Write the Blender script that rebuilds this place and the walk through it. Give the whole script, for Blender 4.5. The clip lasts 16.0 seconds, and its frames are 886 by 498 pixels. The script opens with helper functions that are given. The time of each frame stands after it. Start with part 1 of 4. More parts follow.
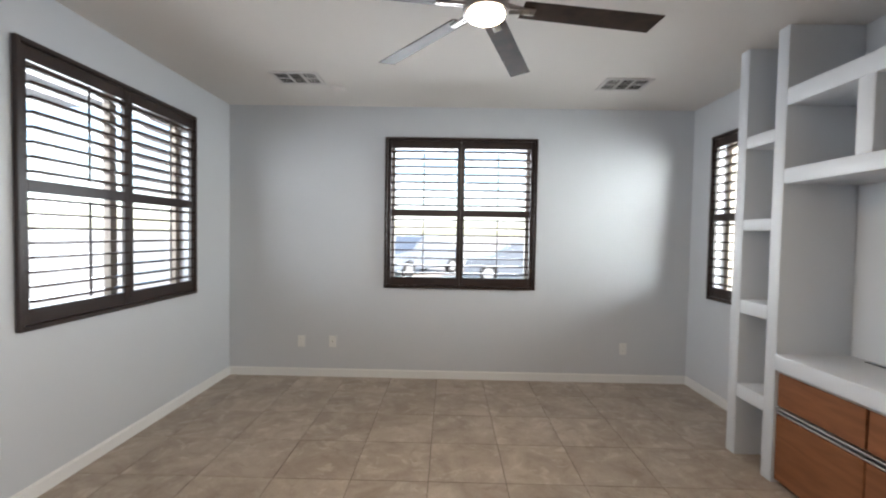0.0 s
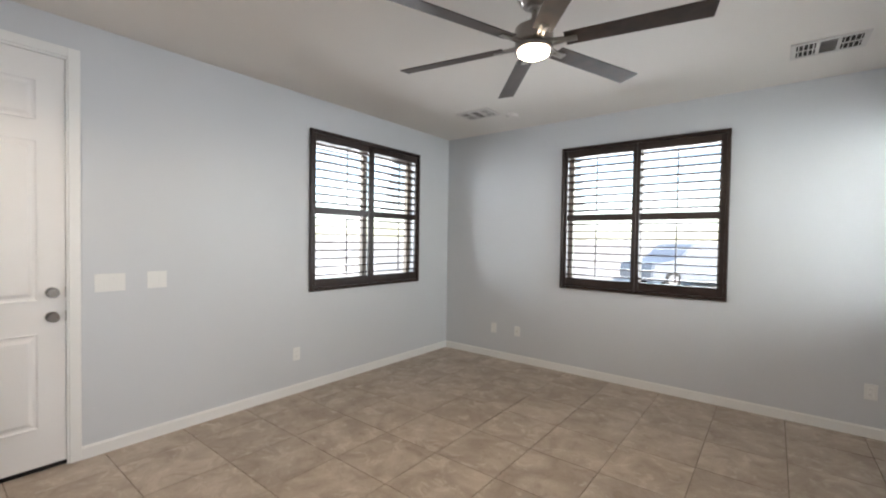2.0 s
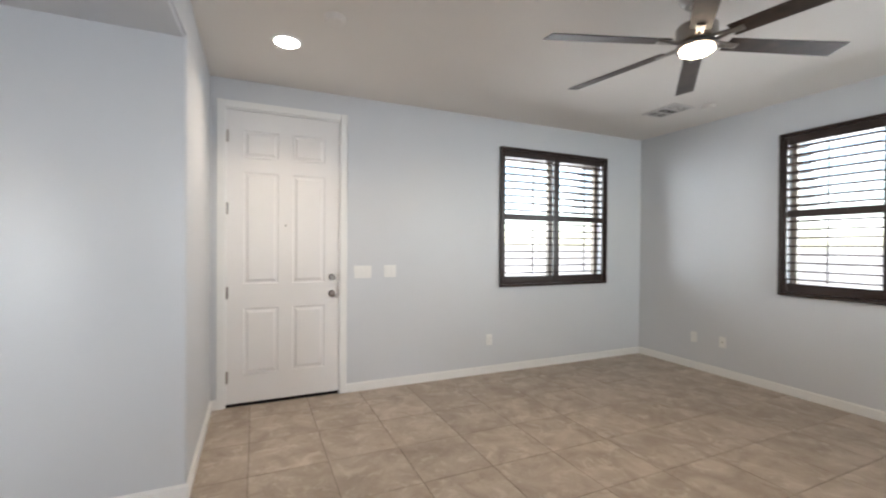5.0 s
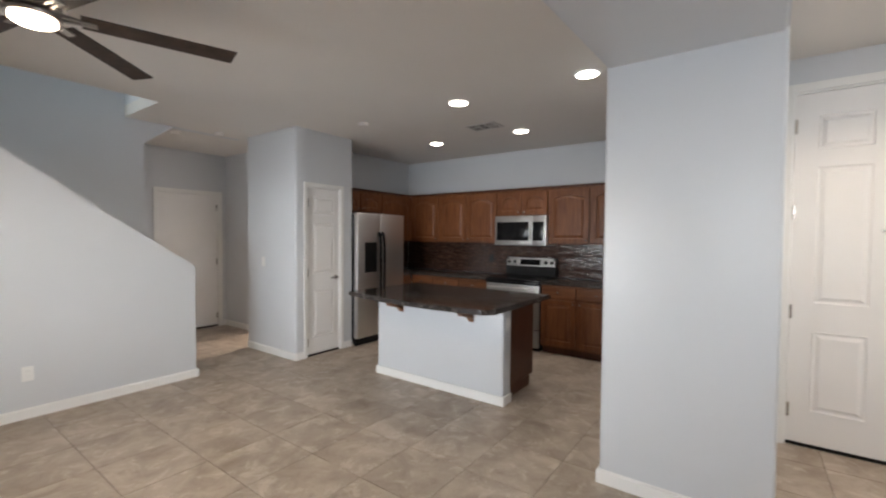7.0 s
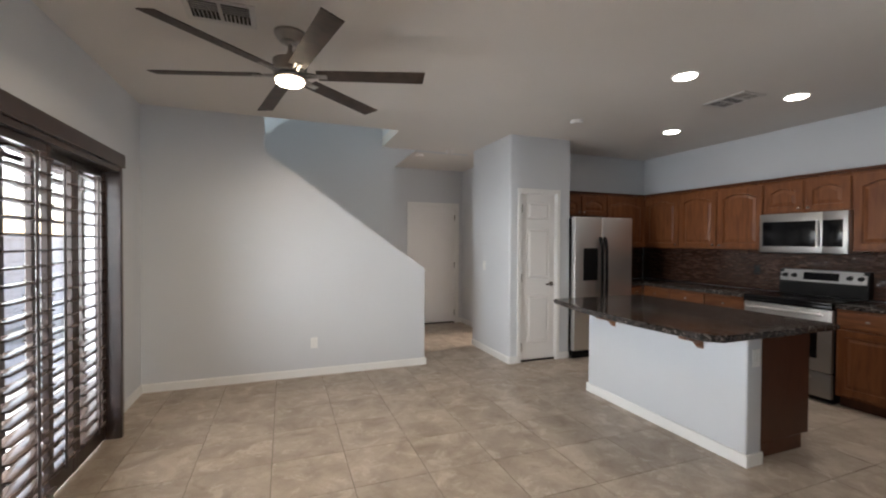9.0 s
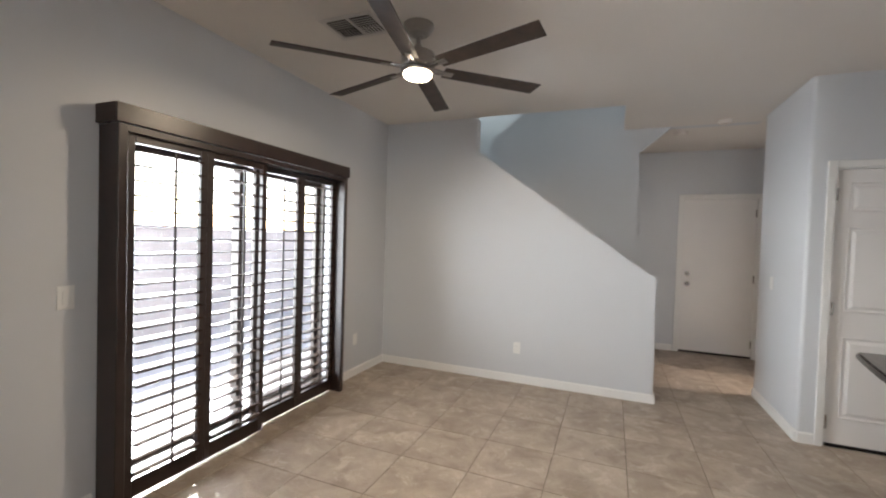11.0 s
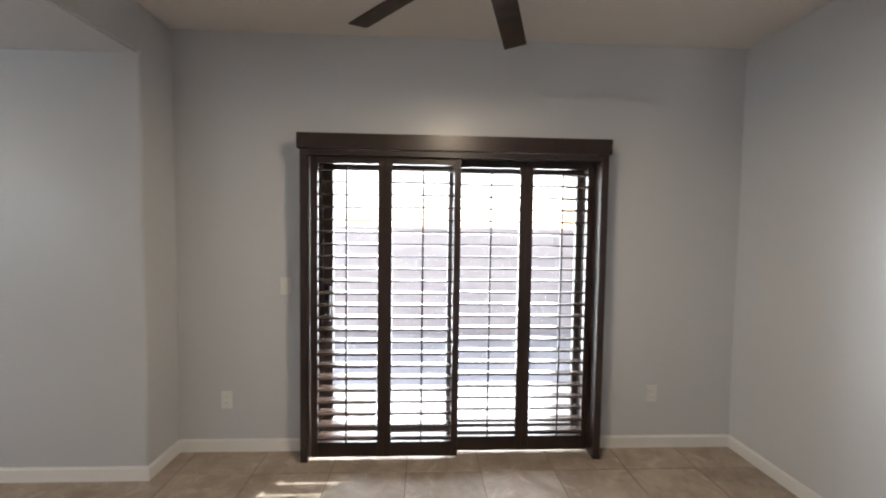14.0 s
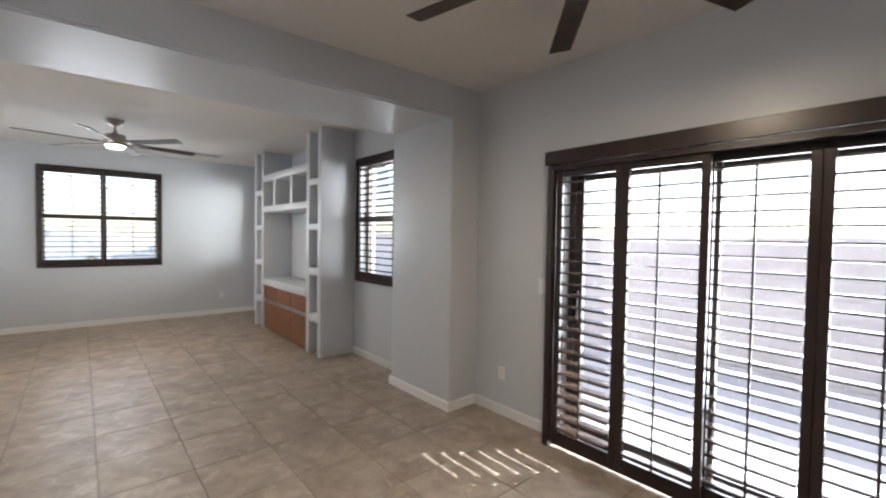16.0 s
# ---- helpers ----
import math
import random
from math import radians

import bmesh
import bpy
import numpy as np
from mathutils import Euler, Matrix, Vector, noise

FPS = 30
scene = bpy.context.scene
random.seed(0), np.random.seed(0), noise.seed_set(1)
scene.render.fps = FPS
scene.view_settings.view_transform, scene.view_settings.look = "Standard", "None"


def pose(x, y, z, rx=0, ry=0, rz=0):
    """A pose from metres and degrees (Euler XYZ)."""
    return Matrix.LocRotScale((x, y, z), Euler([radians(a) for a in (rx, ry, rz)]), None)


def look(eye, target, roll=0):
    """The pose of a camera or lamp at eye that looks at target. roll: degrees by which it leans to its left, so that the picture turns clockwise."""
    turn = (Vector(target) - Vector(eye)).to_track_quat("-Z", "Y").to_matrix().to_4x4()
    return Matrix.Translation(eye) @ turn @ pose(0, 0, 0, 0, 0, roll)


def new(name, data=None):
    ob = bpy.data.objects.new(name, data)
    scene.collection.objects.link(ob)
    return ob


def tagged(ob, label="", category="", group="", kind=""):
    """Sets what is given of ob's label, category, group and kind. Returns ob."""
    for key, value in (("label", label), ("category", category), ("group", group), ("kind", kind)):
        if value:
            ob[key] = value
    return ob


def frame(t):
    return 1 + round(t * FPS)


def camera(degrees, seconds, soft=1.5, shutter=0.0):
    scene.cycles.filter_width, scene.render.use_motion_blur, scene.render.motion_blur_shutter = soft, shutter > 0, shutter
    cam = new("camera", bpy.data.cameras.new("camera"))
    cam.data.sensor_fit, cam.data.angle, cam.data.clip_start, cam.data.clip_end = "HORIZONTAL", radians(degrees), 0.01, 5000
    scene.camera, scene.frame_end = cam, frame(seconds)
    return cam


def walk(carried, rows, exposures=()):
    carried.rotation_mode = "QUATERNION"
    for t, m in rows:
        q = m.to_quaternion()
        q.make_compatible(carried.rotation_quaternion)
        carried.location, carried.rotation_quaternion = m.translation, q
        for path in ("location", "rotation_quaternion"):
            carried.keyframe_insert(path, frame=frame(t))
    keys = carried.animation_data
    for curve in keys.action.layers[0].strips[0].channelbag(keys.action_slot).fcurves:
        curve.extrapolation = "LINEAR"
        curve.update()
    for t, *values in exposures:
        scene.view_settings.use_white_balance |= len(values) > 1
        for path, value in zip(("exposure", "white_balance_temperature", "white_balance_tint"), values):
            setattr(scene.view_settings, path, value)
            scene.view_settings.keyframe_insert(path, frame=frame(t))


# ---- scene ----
cam = camera(93.1, 16.0, soft=2.1, shutter=0.25)
PATH = [
    (0, (0.201, 0.298, 1.453), (0.176, 2.297, 1.386), 1.0),
    (0.5, (0.444, 0.271, 1.45), (0.001, 2.22, 1.381), 0.9),
    (1, (0.707, 0.189, 1.433), (-0.086, 2.024, 1.376), 0.7),
    (1.5, (1.056, 0.166, 1.43), (-0.016, 1.854, 1.376), 0.6),
    (2, (1.377, 0.114, 1.419), (0.14, 1.685, 1.373), 0.9),
    (2.5, (1.587, 0.062, 1.443), (0.274, 1.569, 1.394), 0.8),
    (3, (1.735, 0.083, 1.417), (0.346, 1.523, 1.377), 1.2),
    (3.2, (1.792, 0.093, 1.424), (0.374, 1.502, 1.381), 1.1),
    (5.3, (1.866, -0.057, 1.35), (-0.067, 0.459, 1.337), 0.8),
    (5.5, (1.853, -0.109, 1.364), (-0.131, 0.148, 1.343), 1.0),
    (6, (1.839, -0.252, 1.392), (-0.13, -0.601, 1.353), 1.0),
    (6.5, (1.824, -0.365, 1.444), (-0.006, -1.17, 1.382), 0.7),
    (7, (1.84, -0.468, 1.457), (0.222, -1.642, 1.399), 0.5),
    (7.5, (1.811, -0.521, 1.436), (0.425, -1.962, 1.395), 0.5),
    (8, (1.747, -0.488, 1.444), (0.561, -2.098, 1.408), 0.3),
    (8.5, (1.601, -0.376, 1.423), (0.675, -2.149, 1.4), 0.3),
    (9, (1.412, -0.336, 1.434), (0.702, -2.206, 1.404), 0.3),
    (9.5, (1.109, -0.371, 1.431), (0.734, -2.335, 1.398), 0.2),
    (10, (0.81, -0.42, 1.42), (0.815, -2.42, 1.391), 0.3),
    (10.2, (0.682, -0.476, 1.398), (0.852, -2.469, 1.375), 0.7),
    (12.3, (-0.119, -1.63, 1.525), (1.386, -2.943, 1.423), 1.1),
    (12.5, (-0.139, -1.792, 1.515), (1.469, -2.977, 1.423), 1.0),
    (13, (-0.203, -2.178, 1.5), (1.59, -3.034, 1.412), 0.7),
    (13.5, (-0.198, -2.549, 1.473), (1.722, -3.024, 1.386), 0.8),
    (14, (-0.102, -2.879, 1.487), (1.875, -2.971, 1.392), 0.8),
    (14.5, (0.026, -3.27, 1.476), (1.98, -2.852, 1.394), 0.9),
    (15, (0.084, -3.477, 1.465), (1.907, -2.66, 1.384), 1.0),
    (15.5, (0.092, -3.697, 1.423), (1.676, -2.477, 1.37), 1.1),
    (16, (0.043, -3.872, 1.467), (1.35, -2.359, 1.405), 0.9),
]
walk(cam, [(t, look(e, g, r)) for t, e, g, r in PATH],
     exposures=[(0, 1.82, 6200, 10), (3, 1.80, 6330, 10), (5.5, 1.90, 6280, 10), (7, 1.98, 6380, 10), (8, 1.82, 6380, 10), (9, 1.93, 6400, 10),
                (10.2, 2.02, 6380, 10), (13, 1.86, 6400, 10), (14.5, 1.82, 6300, 10), (16, 1.78, 6200, 10)])

# ---- world, sun, window light ----
world = bpy.data.worlds.new("world")
scene.world = world
world.use_nodes = True
_nt = world.node_tree
_bg = _nt.nodes["Background"]
_sky = _nt.nodes.new("ShaderNodeTexSky")
_sky.sky_type = "NISHITA"
_sky.sun_disc = False
_sky.sun_elevation = radians(30)
_sky.sun_rotation = radians(124.5)
_nt.links.new(_sky.outputs["Color"], _bg.inputs["Color"])
_bg.inputs["Strength"].default_value = 0.14
_sun = new("sun", bpy.data.lights.new("sun", "SUN"))
_sun.data.energy = 4.0
_sun.data.angle = radians(0.5)
_sun.data.color = (1.0, 0.95, 0.88)
_sun.matrix_world = look((13.7, -9.4, 10.0), (0, 0, 0))


def area(name, eye, target, w, h, power, color=(1, 1, 1), spread=180):
    ob = new(name, bpy.data.lights.new(name, "AREA"))
    ob.data.shape = "RECTANGLE"
    ob.data.size, ob.data.size_y, ob.data.energy, ob.data.color = w, h, power, color
    ob.data.spread = radians(spread)
    ob.matrix_world = look(eye, target)
    return ob


DAY = (0.94, 0.975, 1.0)
area("skylight_west", (-2.52, 3.152, 1.72), (0, 3.152, 0.95), 1.4, 1.4, 23, DAY)
area("skylight_north", (0.315, 5.02, 1.71), (0.315, 2.5, 0.94), 1.4, 1.4, 26, DAY)
area("skylight_east_a", (3.12, 3.68, 1.70), (1.2, 4.46, 1.25), 0.70, 1.4, 36, (0.96, 1.0, 0.96))
area("skylight_east_b", (3.12, 0.2725, 1.70), (0.6, 0.2725, 1.00), 0.74, 1.4, 17, DAY)
area("skylight_slider", (3.28, -3.08, 1.12), (0, -3.08, 0.0), 1.8, 1.85, 60, DAY)
area("skylight_bath", (-3.42, -6.2, 1.55), (0, -6.2, 1.2), 0.9, 0.9, 22, (1.0, 0.80, 0.63))
area("skylight_stairs", (2.96, -6.25, 4.2), (0.0, -6.1, 3.2), 1.0, 1.0, 9.0, (0.88, 1.0, 0.985))

# ---- materials ----
MATS = {}


def mat(name, color, rough=0.5, metal=0.0, spec=0.5, emit=0.0, noise_scale=0.0, noise_amt=0.0, bump=0.0, bump_scale=200.0, rand=0.0, coat=0.0):
    """A procedural material: base colour, blotches at noise_scale, fine relief at bump_scale."""
    m = bpy.data.materials.new(name)
    m.use_nodes = True
    nt = m.node_tree
    b = nt.nodes["Principled BSDF"]
    b.inputs["Base Color"].default_value = (*color, 1)
    b.inputs["Roughness"].default_value = rough
    b.inputs["Metallic"].default_value = metal
    b.inputs["Specular IOR Level"].default_value = spec
    b.inputs["Coat Weight"].default_value = coat
    if emit:
        b.inputs["Emission Color"].default_value = (*color, 1)
        b.inputs["Emission Strength"].default_value = emit
    tc = nt.nodes.new("ShaderNodeNewGeometry")
    if noise_amt or rand:
        n = nt.nodes.new("ShaderNodeTexNoise")
        n.inputs["Scale"].default_value = noise_scale or 3.0
        n.inputs["Detail"].default_value = 5
        nt.links.new(tc.outputs["Position"], n.inputs["Vector"])
        mr = nt.nodes.new("ShaderNodeMapRange")
        mr.inputs["From Min"].default_value, mr.inputs["From Max"].default_value = 0.3, 0.7
        mr.inputs["To Min"].default_value, mr.inputs["To Max"].default_value = 1 - noise_amt, 1 + noise_amt
        nt.links.new(n.outputs["Fac"], mr.inputs["Value"])
        hsv = nt.nodes.new("ShaderNodeHueSaturation")
        hsv.inputs["Color"].default_value = (*color, 1)
        val = mr.outputs["Result"]
        if rand:
            oi = nt.nodes.new("ShaderNodeObjectInfo")
            r2 = nt.nodes.new("ShaderNodeMapRange")
            r2.inputs["To Min"].default_value, r2.inputs["To Max"].default_value = 1 - rand, 1 + rand
            nt.links.new(oi.outputs["Random"], r2.inputs["Value"])
            mu = nt.nodes.new("ShaderNodeMath")
            mu.operation = "MULTIPLY"
            nt.links.new(val, mu.inputs[0])
            nt.links.new(r2.outputs["Result"], mu.inputs[1])
            val = mu.outputs[0]
        nt.links.new(val, hsv.inputs["Value"])
        nt.links.new(hsv.outputs["Color"], b.inputs["Base Color"])
    if bump:
        n2 = nt.nodes.new("ShaderNodeTexNoise")
        n2.inputs["Scale"].default_value = bump_scale
        n2.inputs["Detail"].default_value = 3
        nt.links.new(tc.outputs["Position"], n2.inputs["Vector"])
        bp = nt.nodes.new("ShaderNodeBump")
        bp.inputs["Strength"].default_value = bump
        bp.inputs["Distance"].default_value = 0.004
        nt.links.new(n2.outputs["Fac"], bp.inputs["Height"])
        nt.links.new(bp.outputs["Normal"], b.inputs["Normal"])
    MATS[name] = m
    return m


def wood_mat(name, dark, light, scale=(1, 1, 1), rough=0.4, bump=0.15):
    """Grained wood: noise drawn out along the z axis of the object's own space."""
    m = bpy.data.materials.new(name)
    m.use_nodes = True
    nt = m.node_tree
    b = nt.nodes["Principled BSDF"]
    tc = nt.nodes.new("ShaderNodeNewGeometry")
    mp = nt.nodes.new("ShaderNodeMapping")
    mp.inputs["Scale"].default_value = scale
    nt.links.new(tc.outputs["Position"], mp.inputs["Vector"])
    n = nt.nodes.new("ShaderNodeTexNoise")
    n.inputs["Scale"].default_value = 4.0
    n.inputs["Detail"].default_value = 8
    n.inputs["Distortion"].default_value = 0.6
    nt.links.new(mp.outputs["Vector"], n.inputs["Vector"])
    cr = nt.nodes.new("ShaderNodeValToRGB")
    cr.color_ramp.elements[0].position, cr.color_ramp.elements[1].position = 0.3, 0.72
    cr.color_ramp.elements[0].color = (*dark, 1)
    cr.color_ramp.elements[1].color = (*light, 1)
    nt.links.new(n.outputs["Fac"], cr.inputs["Fac"])
    nt.links.new(cr.outputs["Color"], b.inputs["Base Color"])
    bp = nt.nodes.new("ShaderNodeBump")
    bp.inputs["Strength"].default_value = bump
    bp.inputs["Distance"].default_value = 0.002
    nt.links.new(n.outputs["Fac"], bp.inputs["Height"])
    nt.links.new(bp.outputs["Normal"], b.inputs["Normal"])
    b.inputs["Roughness"].default_value = rough
    MATS[name] = m
    return m


def ramp_mat(name, stops, scale, rough, detail=8, bump=0.0, distortion=0.0, rand=0.0, fine=0.0):
    """Stone-like material: noise through a colour ramp, shifted per object when rand is set."""
    m = bpy.data.materials.new(name)
    m.use_nodes = True
    nt = m.node_tree
    b = nt.nodes["Principled BSDF"]
    tc = nt.nodes.new("ShaderNodeNewGeometry")
    vec = tc.outputs["Position"]
    oi = nt.nodes.new("ShaderNodeObjectInfo")
    if rand:
        sc = nt.nodes.new("ShaderNodeVectorMath")
        sc.operation = "SCALE"
        sc.inputs[0].default_value = (37.0, 53.0, 71.0)
        nt.links.new(oi.outputs["Random"], sc.inputs["Scale"])
        ad = nt.nodes.new("ShaderNodeVectorMath")
        ad.operation = "ADD"
        nt.links.new(vec, ad.inputs[0])
        nt.links.new(sc.outputs["Vector"], ad.inputs[1])
        vec = ad.outputs["Vector"]
    n = nt.nodes.new("ShaderNodeTexNoise")
    n.inputs["Scale"].default_value = scale
    n.inputs["Detail"].default_value = detail
    n.inputs["Roughness"].default_value = 0.6
    n.inputs["Distortion"].default_value = distortion
    nt.links.new(vec, n.inputs["Vector"])
    cr = nt.nodes.new("ShaderNodeValToRGB")
    els = cr.color_ramp.elements
    els[0].position, els[0].color = stops[0][0], (*stops[0][1], 1)
    els[1].position, els[1].color = stops[-1][0], (*stops[-1][1], 1)
    for p, c in stops[1:-1]:
        e = els.new(p)
        e.color = (*c, 1)
    nt.links.new(n.outputs["Fac"], cr.inputs["Fac"])
    col = cr.outputs["Color"]
    if fine:
        f = nt.nodes.new("ShaderNodeTexNoise")
        f.inputs["Scale"].default_value = scale * 22
        f.inputs["Detail"].default_value = 4
        nt.links.new(vec, f.inputs["Vector"])
        mr = nt.nodes.new("ShaderNodeMapRange")
        mr.inputs["From Min"].default_value, mr.inputs["From Max"].default_value = 0.3, 0.7
        mr.inputs["To Min"].default_value, mr.inputs["To Max"].default_value = 1 - fine, 1 + fine
        nt.links.new(f.outputs["Fac"], mr.inputs["Value"])
        hs = nt.nodes.new("ShaderNodeHueSaturation")
        nt.links.new(col, hs.inputs["Color"])
        nt.links.new(mr.outputs["Result"], hs.inputs["Value"])
        col = hs.outputs["Color"]
    if rand:
        r2 = nt.nodes.new("ShaderNodeMapRange")
        r2.inputs["To Min"].default_value, r2.inputs["To Max"].default_value = 1 - rand, 1 + rand
        nt.links.new(oi.outputs["Random"], r2.inputs["Value"])
        h2 = nt.nodes.new("ShaderNodeHueSaturation")
        nt.links.new(col, h2.inputs["Color"])
        nt.links.new(r2.outputs["Result"], h2.inputs["Value"])
        col = h2.outputs["Color"]
    nt.links.new(col, b.inputs["Base Color"])
    b.inputs["Roughness"].default_value = rough
    if bump:
        bp = nt.nodes.new("ShaderNodeBump")
        bp.inputs["Strength"].default_value = bump
        bp.inputs["Distance"].default_value = 0.003
        nt.links.new(n.outputs["Fac"], bp.inputs["Height"])
        nt.links.new(bp.outputs["Normal"], b.inputs["Normal"])
    MATS[name] = m
    return m


def tile_mat():
    """Beige porcelain with cloudy drifts, paler worn patches with crisp edges and fine grain, different on every tile."""
    m = bpy.data.materials.new("beige_porcelain_tile")
    m.use_nodes = True
    nt = m.node_tree
    b = nt.nodes["Principled BSDF"]
    geo = nt.nodes.new("ShaderNodeNewGeometry")
    oi = nt.nodes.new("ShaderNodeObjectInfo")
    sc = nt.nodes.new("ShaderNodeVectorMath")
    sc.operation = "SCALE"
    sc.inputs[0].default_value = (37.0, 53.0, 71.0)
    nt.links.new(oi.outputs["Random"], sc.inputs["Scale"])
    ad = nt.nodes.new("ShaderNodeVectorMath")
    nt.links.new(geo.outputs["Position"], ad.inputs[0])
    nt.links.new(sc.outputs["Vector"], ad.inputs[1])

    def noise(scale, detail, rough, dist):
        n = nt.nodes.new("ShaderNodeTexNoise")
        n.inputs["Scale"].default_value, n.inputs["Detail"].default_value = scale, detail
        n.inputs["Roughness"].default_value, n.inputs["Distortion"].default_value = rough, dist
        nt.links.new(ad.outputs["Vector"], n.inputs["Vector"])
        return n.outputs["Fac"]

    def remap(value, a, z, lo, hi):
        r = nt.nodes.new("ShaderNodeMapRange")
        for k, v in (("From Min", a), ("From Max", z), ("To Min", lo), ("To Max", hi)):
            r.inputs[k].default_value = v
        nt.links.new(value, r.inputs["Value"])
        return r.outputs["Result"]

    def mix(fac, c0, c1):
        x = nt.nodes.new("ShaderNodeMix")
        x.data_type = "RGBA"
        nt.links.new(fac, x.inputs["Factor"])
        for k, c in ((6, c0), (7, c1)):
            if isinstance(c, tuple):
                x.inputs[k].default_value = (*c, 1)
            else:
                nt.links.new(c, x.inputs[k])
        return x.outputs[2]

    cloud = noise(3.6, 9, 0.62, 0.7)
    base = mix(remap(cloud, 0.34, 0.66, 0, 1), (0.285, 0.231, 0.180), (0.440, 0.375, 0.310))
    patch = noise(6.5, 12, 0.70, 0.7)
    worn = mix(remap(patch, 0.54, 0.63, 0, 0.5), base, (0.56, 0.495, 0.425))
    dark = mix(remap(patch, 0.44, 0.34, 0, 0.45), worn, (0.225, 0.172, 0.128))
    hs = nt.nodes.new("ShaderNodeHueSaturation")
    mu = nt.nodes.new("ShaderNodeMath")
    mu.operation = "MULTIPLY"
    nt.links.new(remap(noise(95, 4, 0.6, 0), 0.3, 0.7, 0.93, 1.07), mu.inputs[0])
    nt.links.new(remap(oi.outputs["Random"], 0, 1, 0.95, 1.06), mu.inputs[1])
    nt.links.new(mu.outputs[0], hs.inputs["Value"])
    nt.links.new(dark, hs.inputs["Color"])
    nt.links.new(hs.outputs["Color"], b.inputs["Base Color"])
    nt.links.new(remap(patch, 0.35, 0.65, 0.50, 0.38), b.inputs["Roughness"])
    bp = nt.nodes.new("ShaderNodeBump")
    bp.inputs["Strength"].default_value, bp.inputs["Distance"].default_value = 0.12, 0.003
    nt.links.new(patch, bp.inputs["Height"])
    nt.links.new(bp.outputs["Normal"], b.inputs["Normal"])
    MATS[m.name] = m
    return m


PAINT = mat("wall_paint", (0.60, 0.62, 0.65), 0.36, noise_scale=1.3, noise_amt=0.015, bump=0.10, bump_scale=140)
CEIL = mat("ceiling_paint", (0.74, 0.71, 0.675), 0.75, noise_scale=1.1, noise_amt=0.02, bump=0.12, bump_scale=120)
TRIM = mat("white_trim_paint", (0.80, 0.80, 0.79), 0.38, noise_scale=5, noise_amt=0.015)
DOORW = mat("white_door_paint", (0.80, 0.79, 0.785), 0.38, noise_scale=3, noise_amt=0.015, bump=0.03, bump_scale=90)
SHUT = wood_mat("dark_shutter_wood", (0.018, 0.010, 0.008), (0.032, 0.018, 0.014), (2, 2, 2), 0.33, 0.05)
# glossy shutter wood in a paler colour that puts sky light on the louvers
LOUV = wood_mat("lit_glossy_louver_wood", (0.040, 0.027, 0.022), (0.062, 0.043, 0.035), (2, 2, 2), 0.22, 0.03)
BLADE = wood_mat("fan_blade_wood", (0.022, 0.012, 0.008), (0.058, 0.034, 0.023), (3, 3, 3), 0.55, 0.1)
CAB = wood_mat("cherry_cabinet_wood", (0.098, 0.033, 0.013), (0.185, 0.070, 0.027), (7, 7, 0.9), 0.40, 0.06)
CABH = wood_mat("cherry_cabinet_wood_flat", (0.098, 0.033, 0.013), (0.185, 0.070, 0.027), (7, 1.2, 7), 0.40, 0.06)
PANELW = wood_mat("island_panel_wood", (0.060, 0.020, 0.010), (0.085, 0.030, 0.015), (5, 5, 0.8), 0.35, 0.04)
for _m in (CAB, CABH, PANELW):
    _m.node_tree.nodes["Principled BSDF"].inputs["Specular IOR Level"].default_value = 0.28
SHELFW = wood_mat("brown_drawer_wood", (0.17, 0.060, 0.022), (0.25, 0.098, 0.040), (6, 1.0, 6), 0.4, 0.05)
STEEL = mat("stainless_steel", (0.66, 0.65, 0.64), 0.40, metal=1.0, noise_scale=2, noise_amt=0.03)
# STEEL with a darkened colour, to mute the slider's reflection on range and microwave
STEELD = mat("dimmed_stainless_steel", (0.38, 0.375, 0.37), 0.40, metal=1.0, noise_scale=2, noise_amt=0.03)
NICKEL = mat("brushed_nickel", (0.50, 0.47, 0.44), 0.26, metal=1.0)
FANM = mat("dark_brushed_nickel", (0.38, 0.355, 0.33), 0.28, metal=1.0, noise_scale=20, noise_amt=0.05)
BLACK = mat("black_plastic", (0.006, 0.006, 0.0065), 0.3, spec=0.25)
GLASSB = mat("black_oven_glass", (0.005, 0.005, 0.006), 0.16, spec=0.25)
GREY = mat("grey_plastic", (0.22, 0.22, 0.22), 0.4)
WHITEP = mat("white_plastic", (0.78, 0.78, 0.77), 0.35)
VENTM = mat("white_vent_metal", (0.62, 0.60, 0.58), 0.4)
DUCT_SHADE = mat("painted_duct_shade", (0.03, 0.028, 0.026), 0.8)
GRAN = ramp_mat("dark_granite", [(0.38, (0.006, 0.0055, 0.006)), (0.50, (0.020, 0.017, 0.016)), (0.58, (0.085, 0.070, 0.065)), (0.67, (0.34, 0.30, 0.28))], 60, 0.10, 10, 0.0, 0.8)
GRAN.node_tree.nodes["Principled BSDF"].inputs["Specular IOR Level"].default_value = 0.26
TILE = tile_mat()
GROUT = mat("grey_brown_grout", (0.17, 0.135, 0.105), 0.9, noise_scale=4, noise_amt=0.1)
FANLIGHT = mat("lamp_diffuser", (1.0, 0.80, 0.57), 0.4, emit=10.5)
CANLIGHT = mat("downlight_diffuser", (1.0, 0.93, 0.82), 0.4, emit=6.0)
CONC = mat("patio_concrete", (0.58, 0.56, 0.565), 0.85, noise_scale=1.5, noise_amt=0.08, bump=0.2, bump_scale=60)
DIRT = mat("pale_gravel_ground", (0.42, 0.38, 0.33), 0.95, noise_scale=8, noise_amt=0.2, bump=0.4, bump_scale=40)
BLOCK = mat("tan_block", (0.64, 0.57, 0.55), 0.9, noise_scale=3, noise_amt=0.05, bump=0.3, bump_scale=50, rand=0.03)
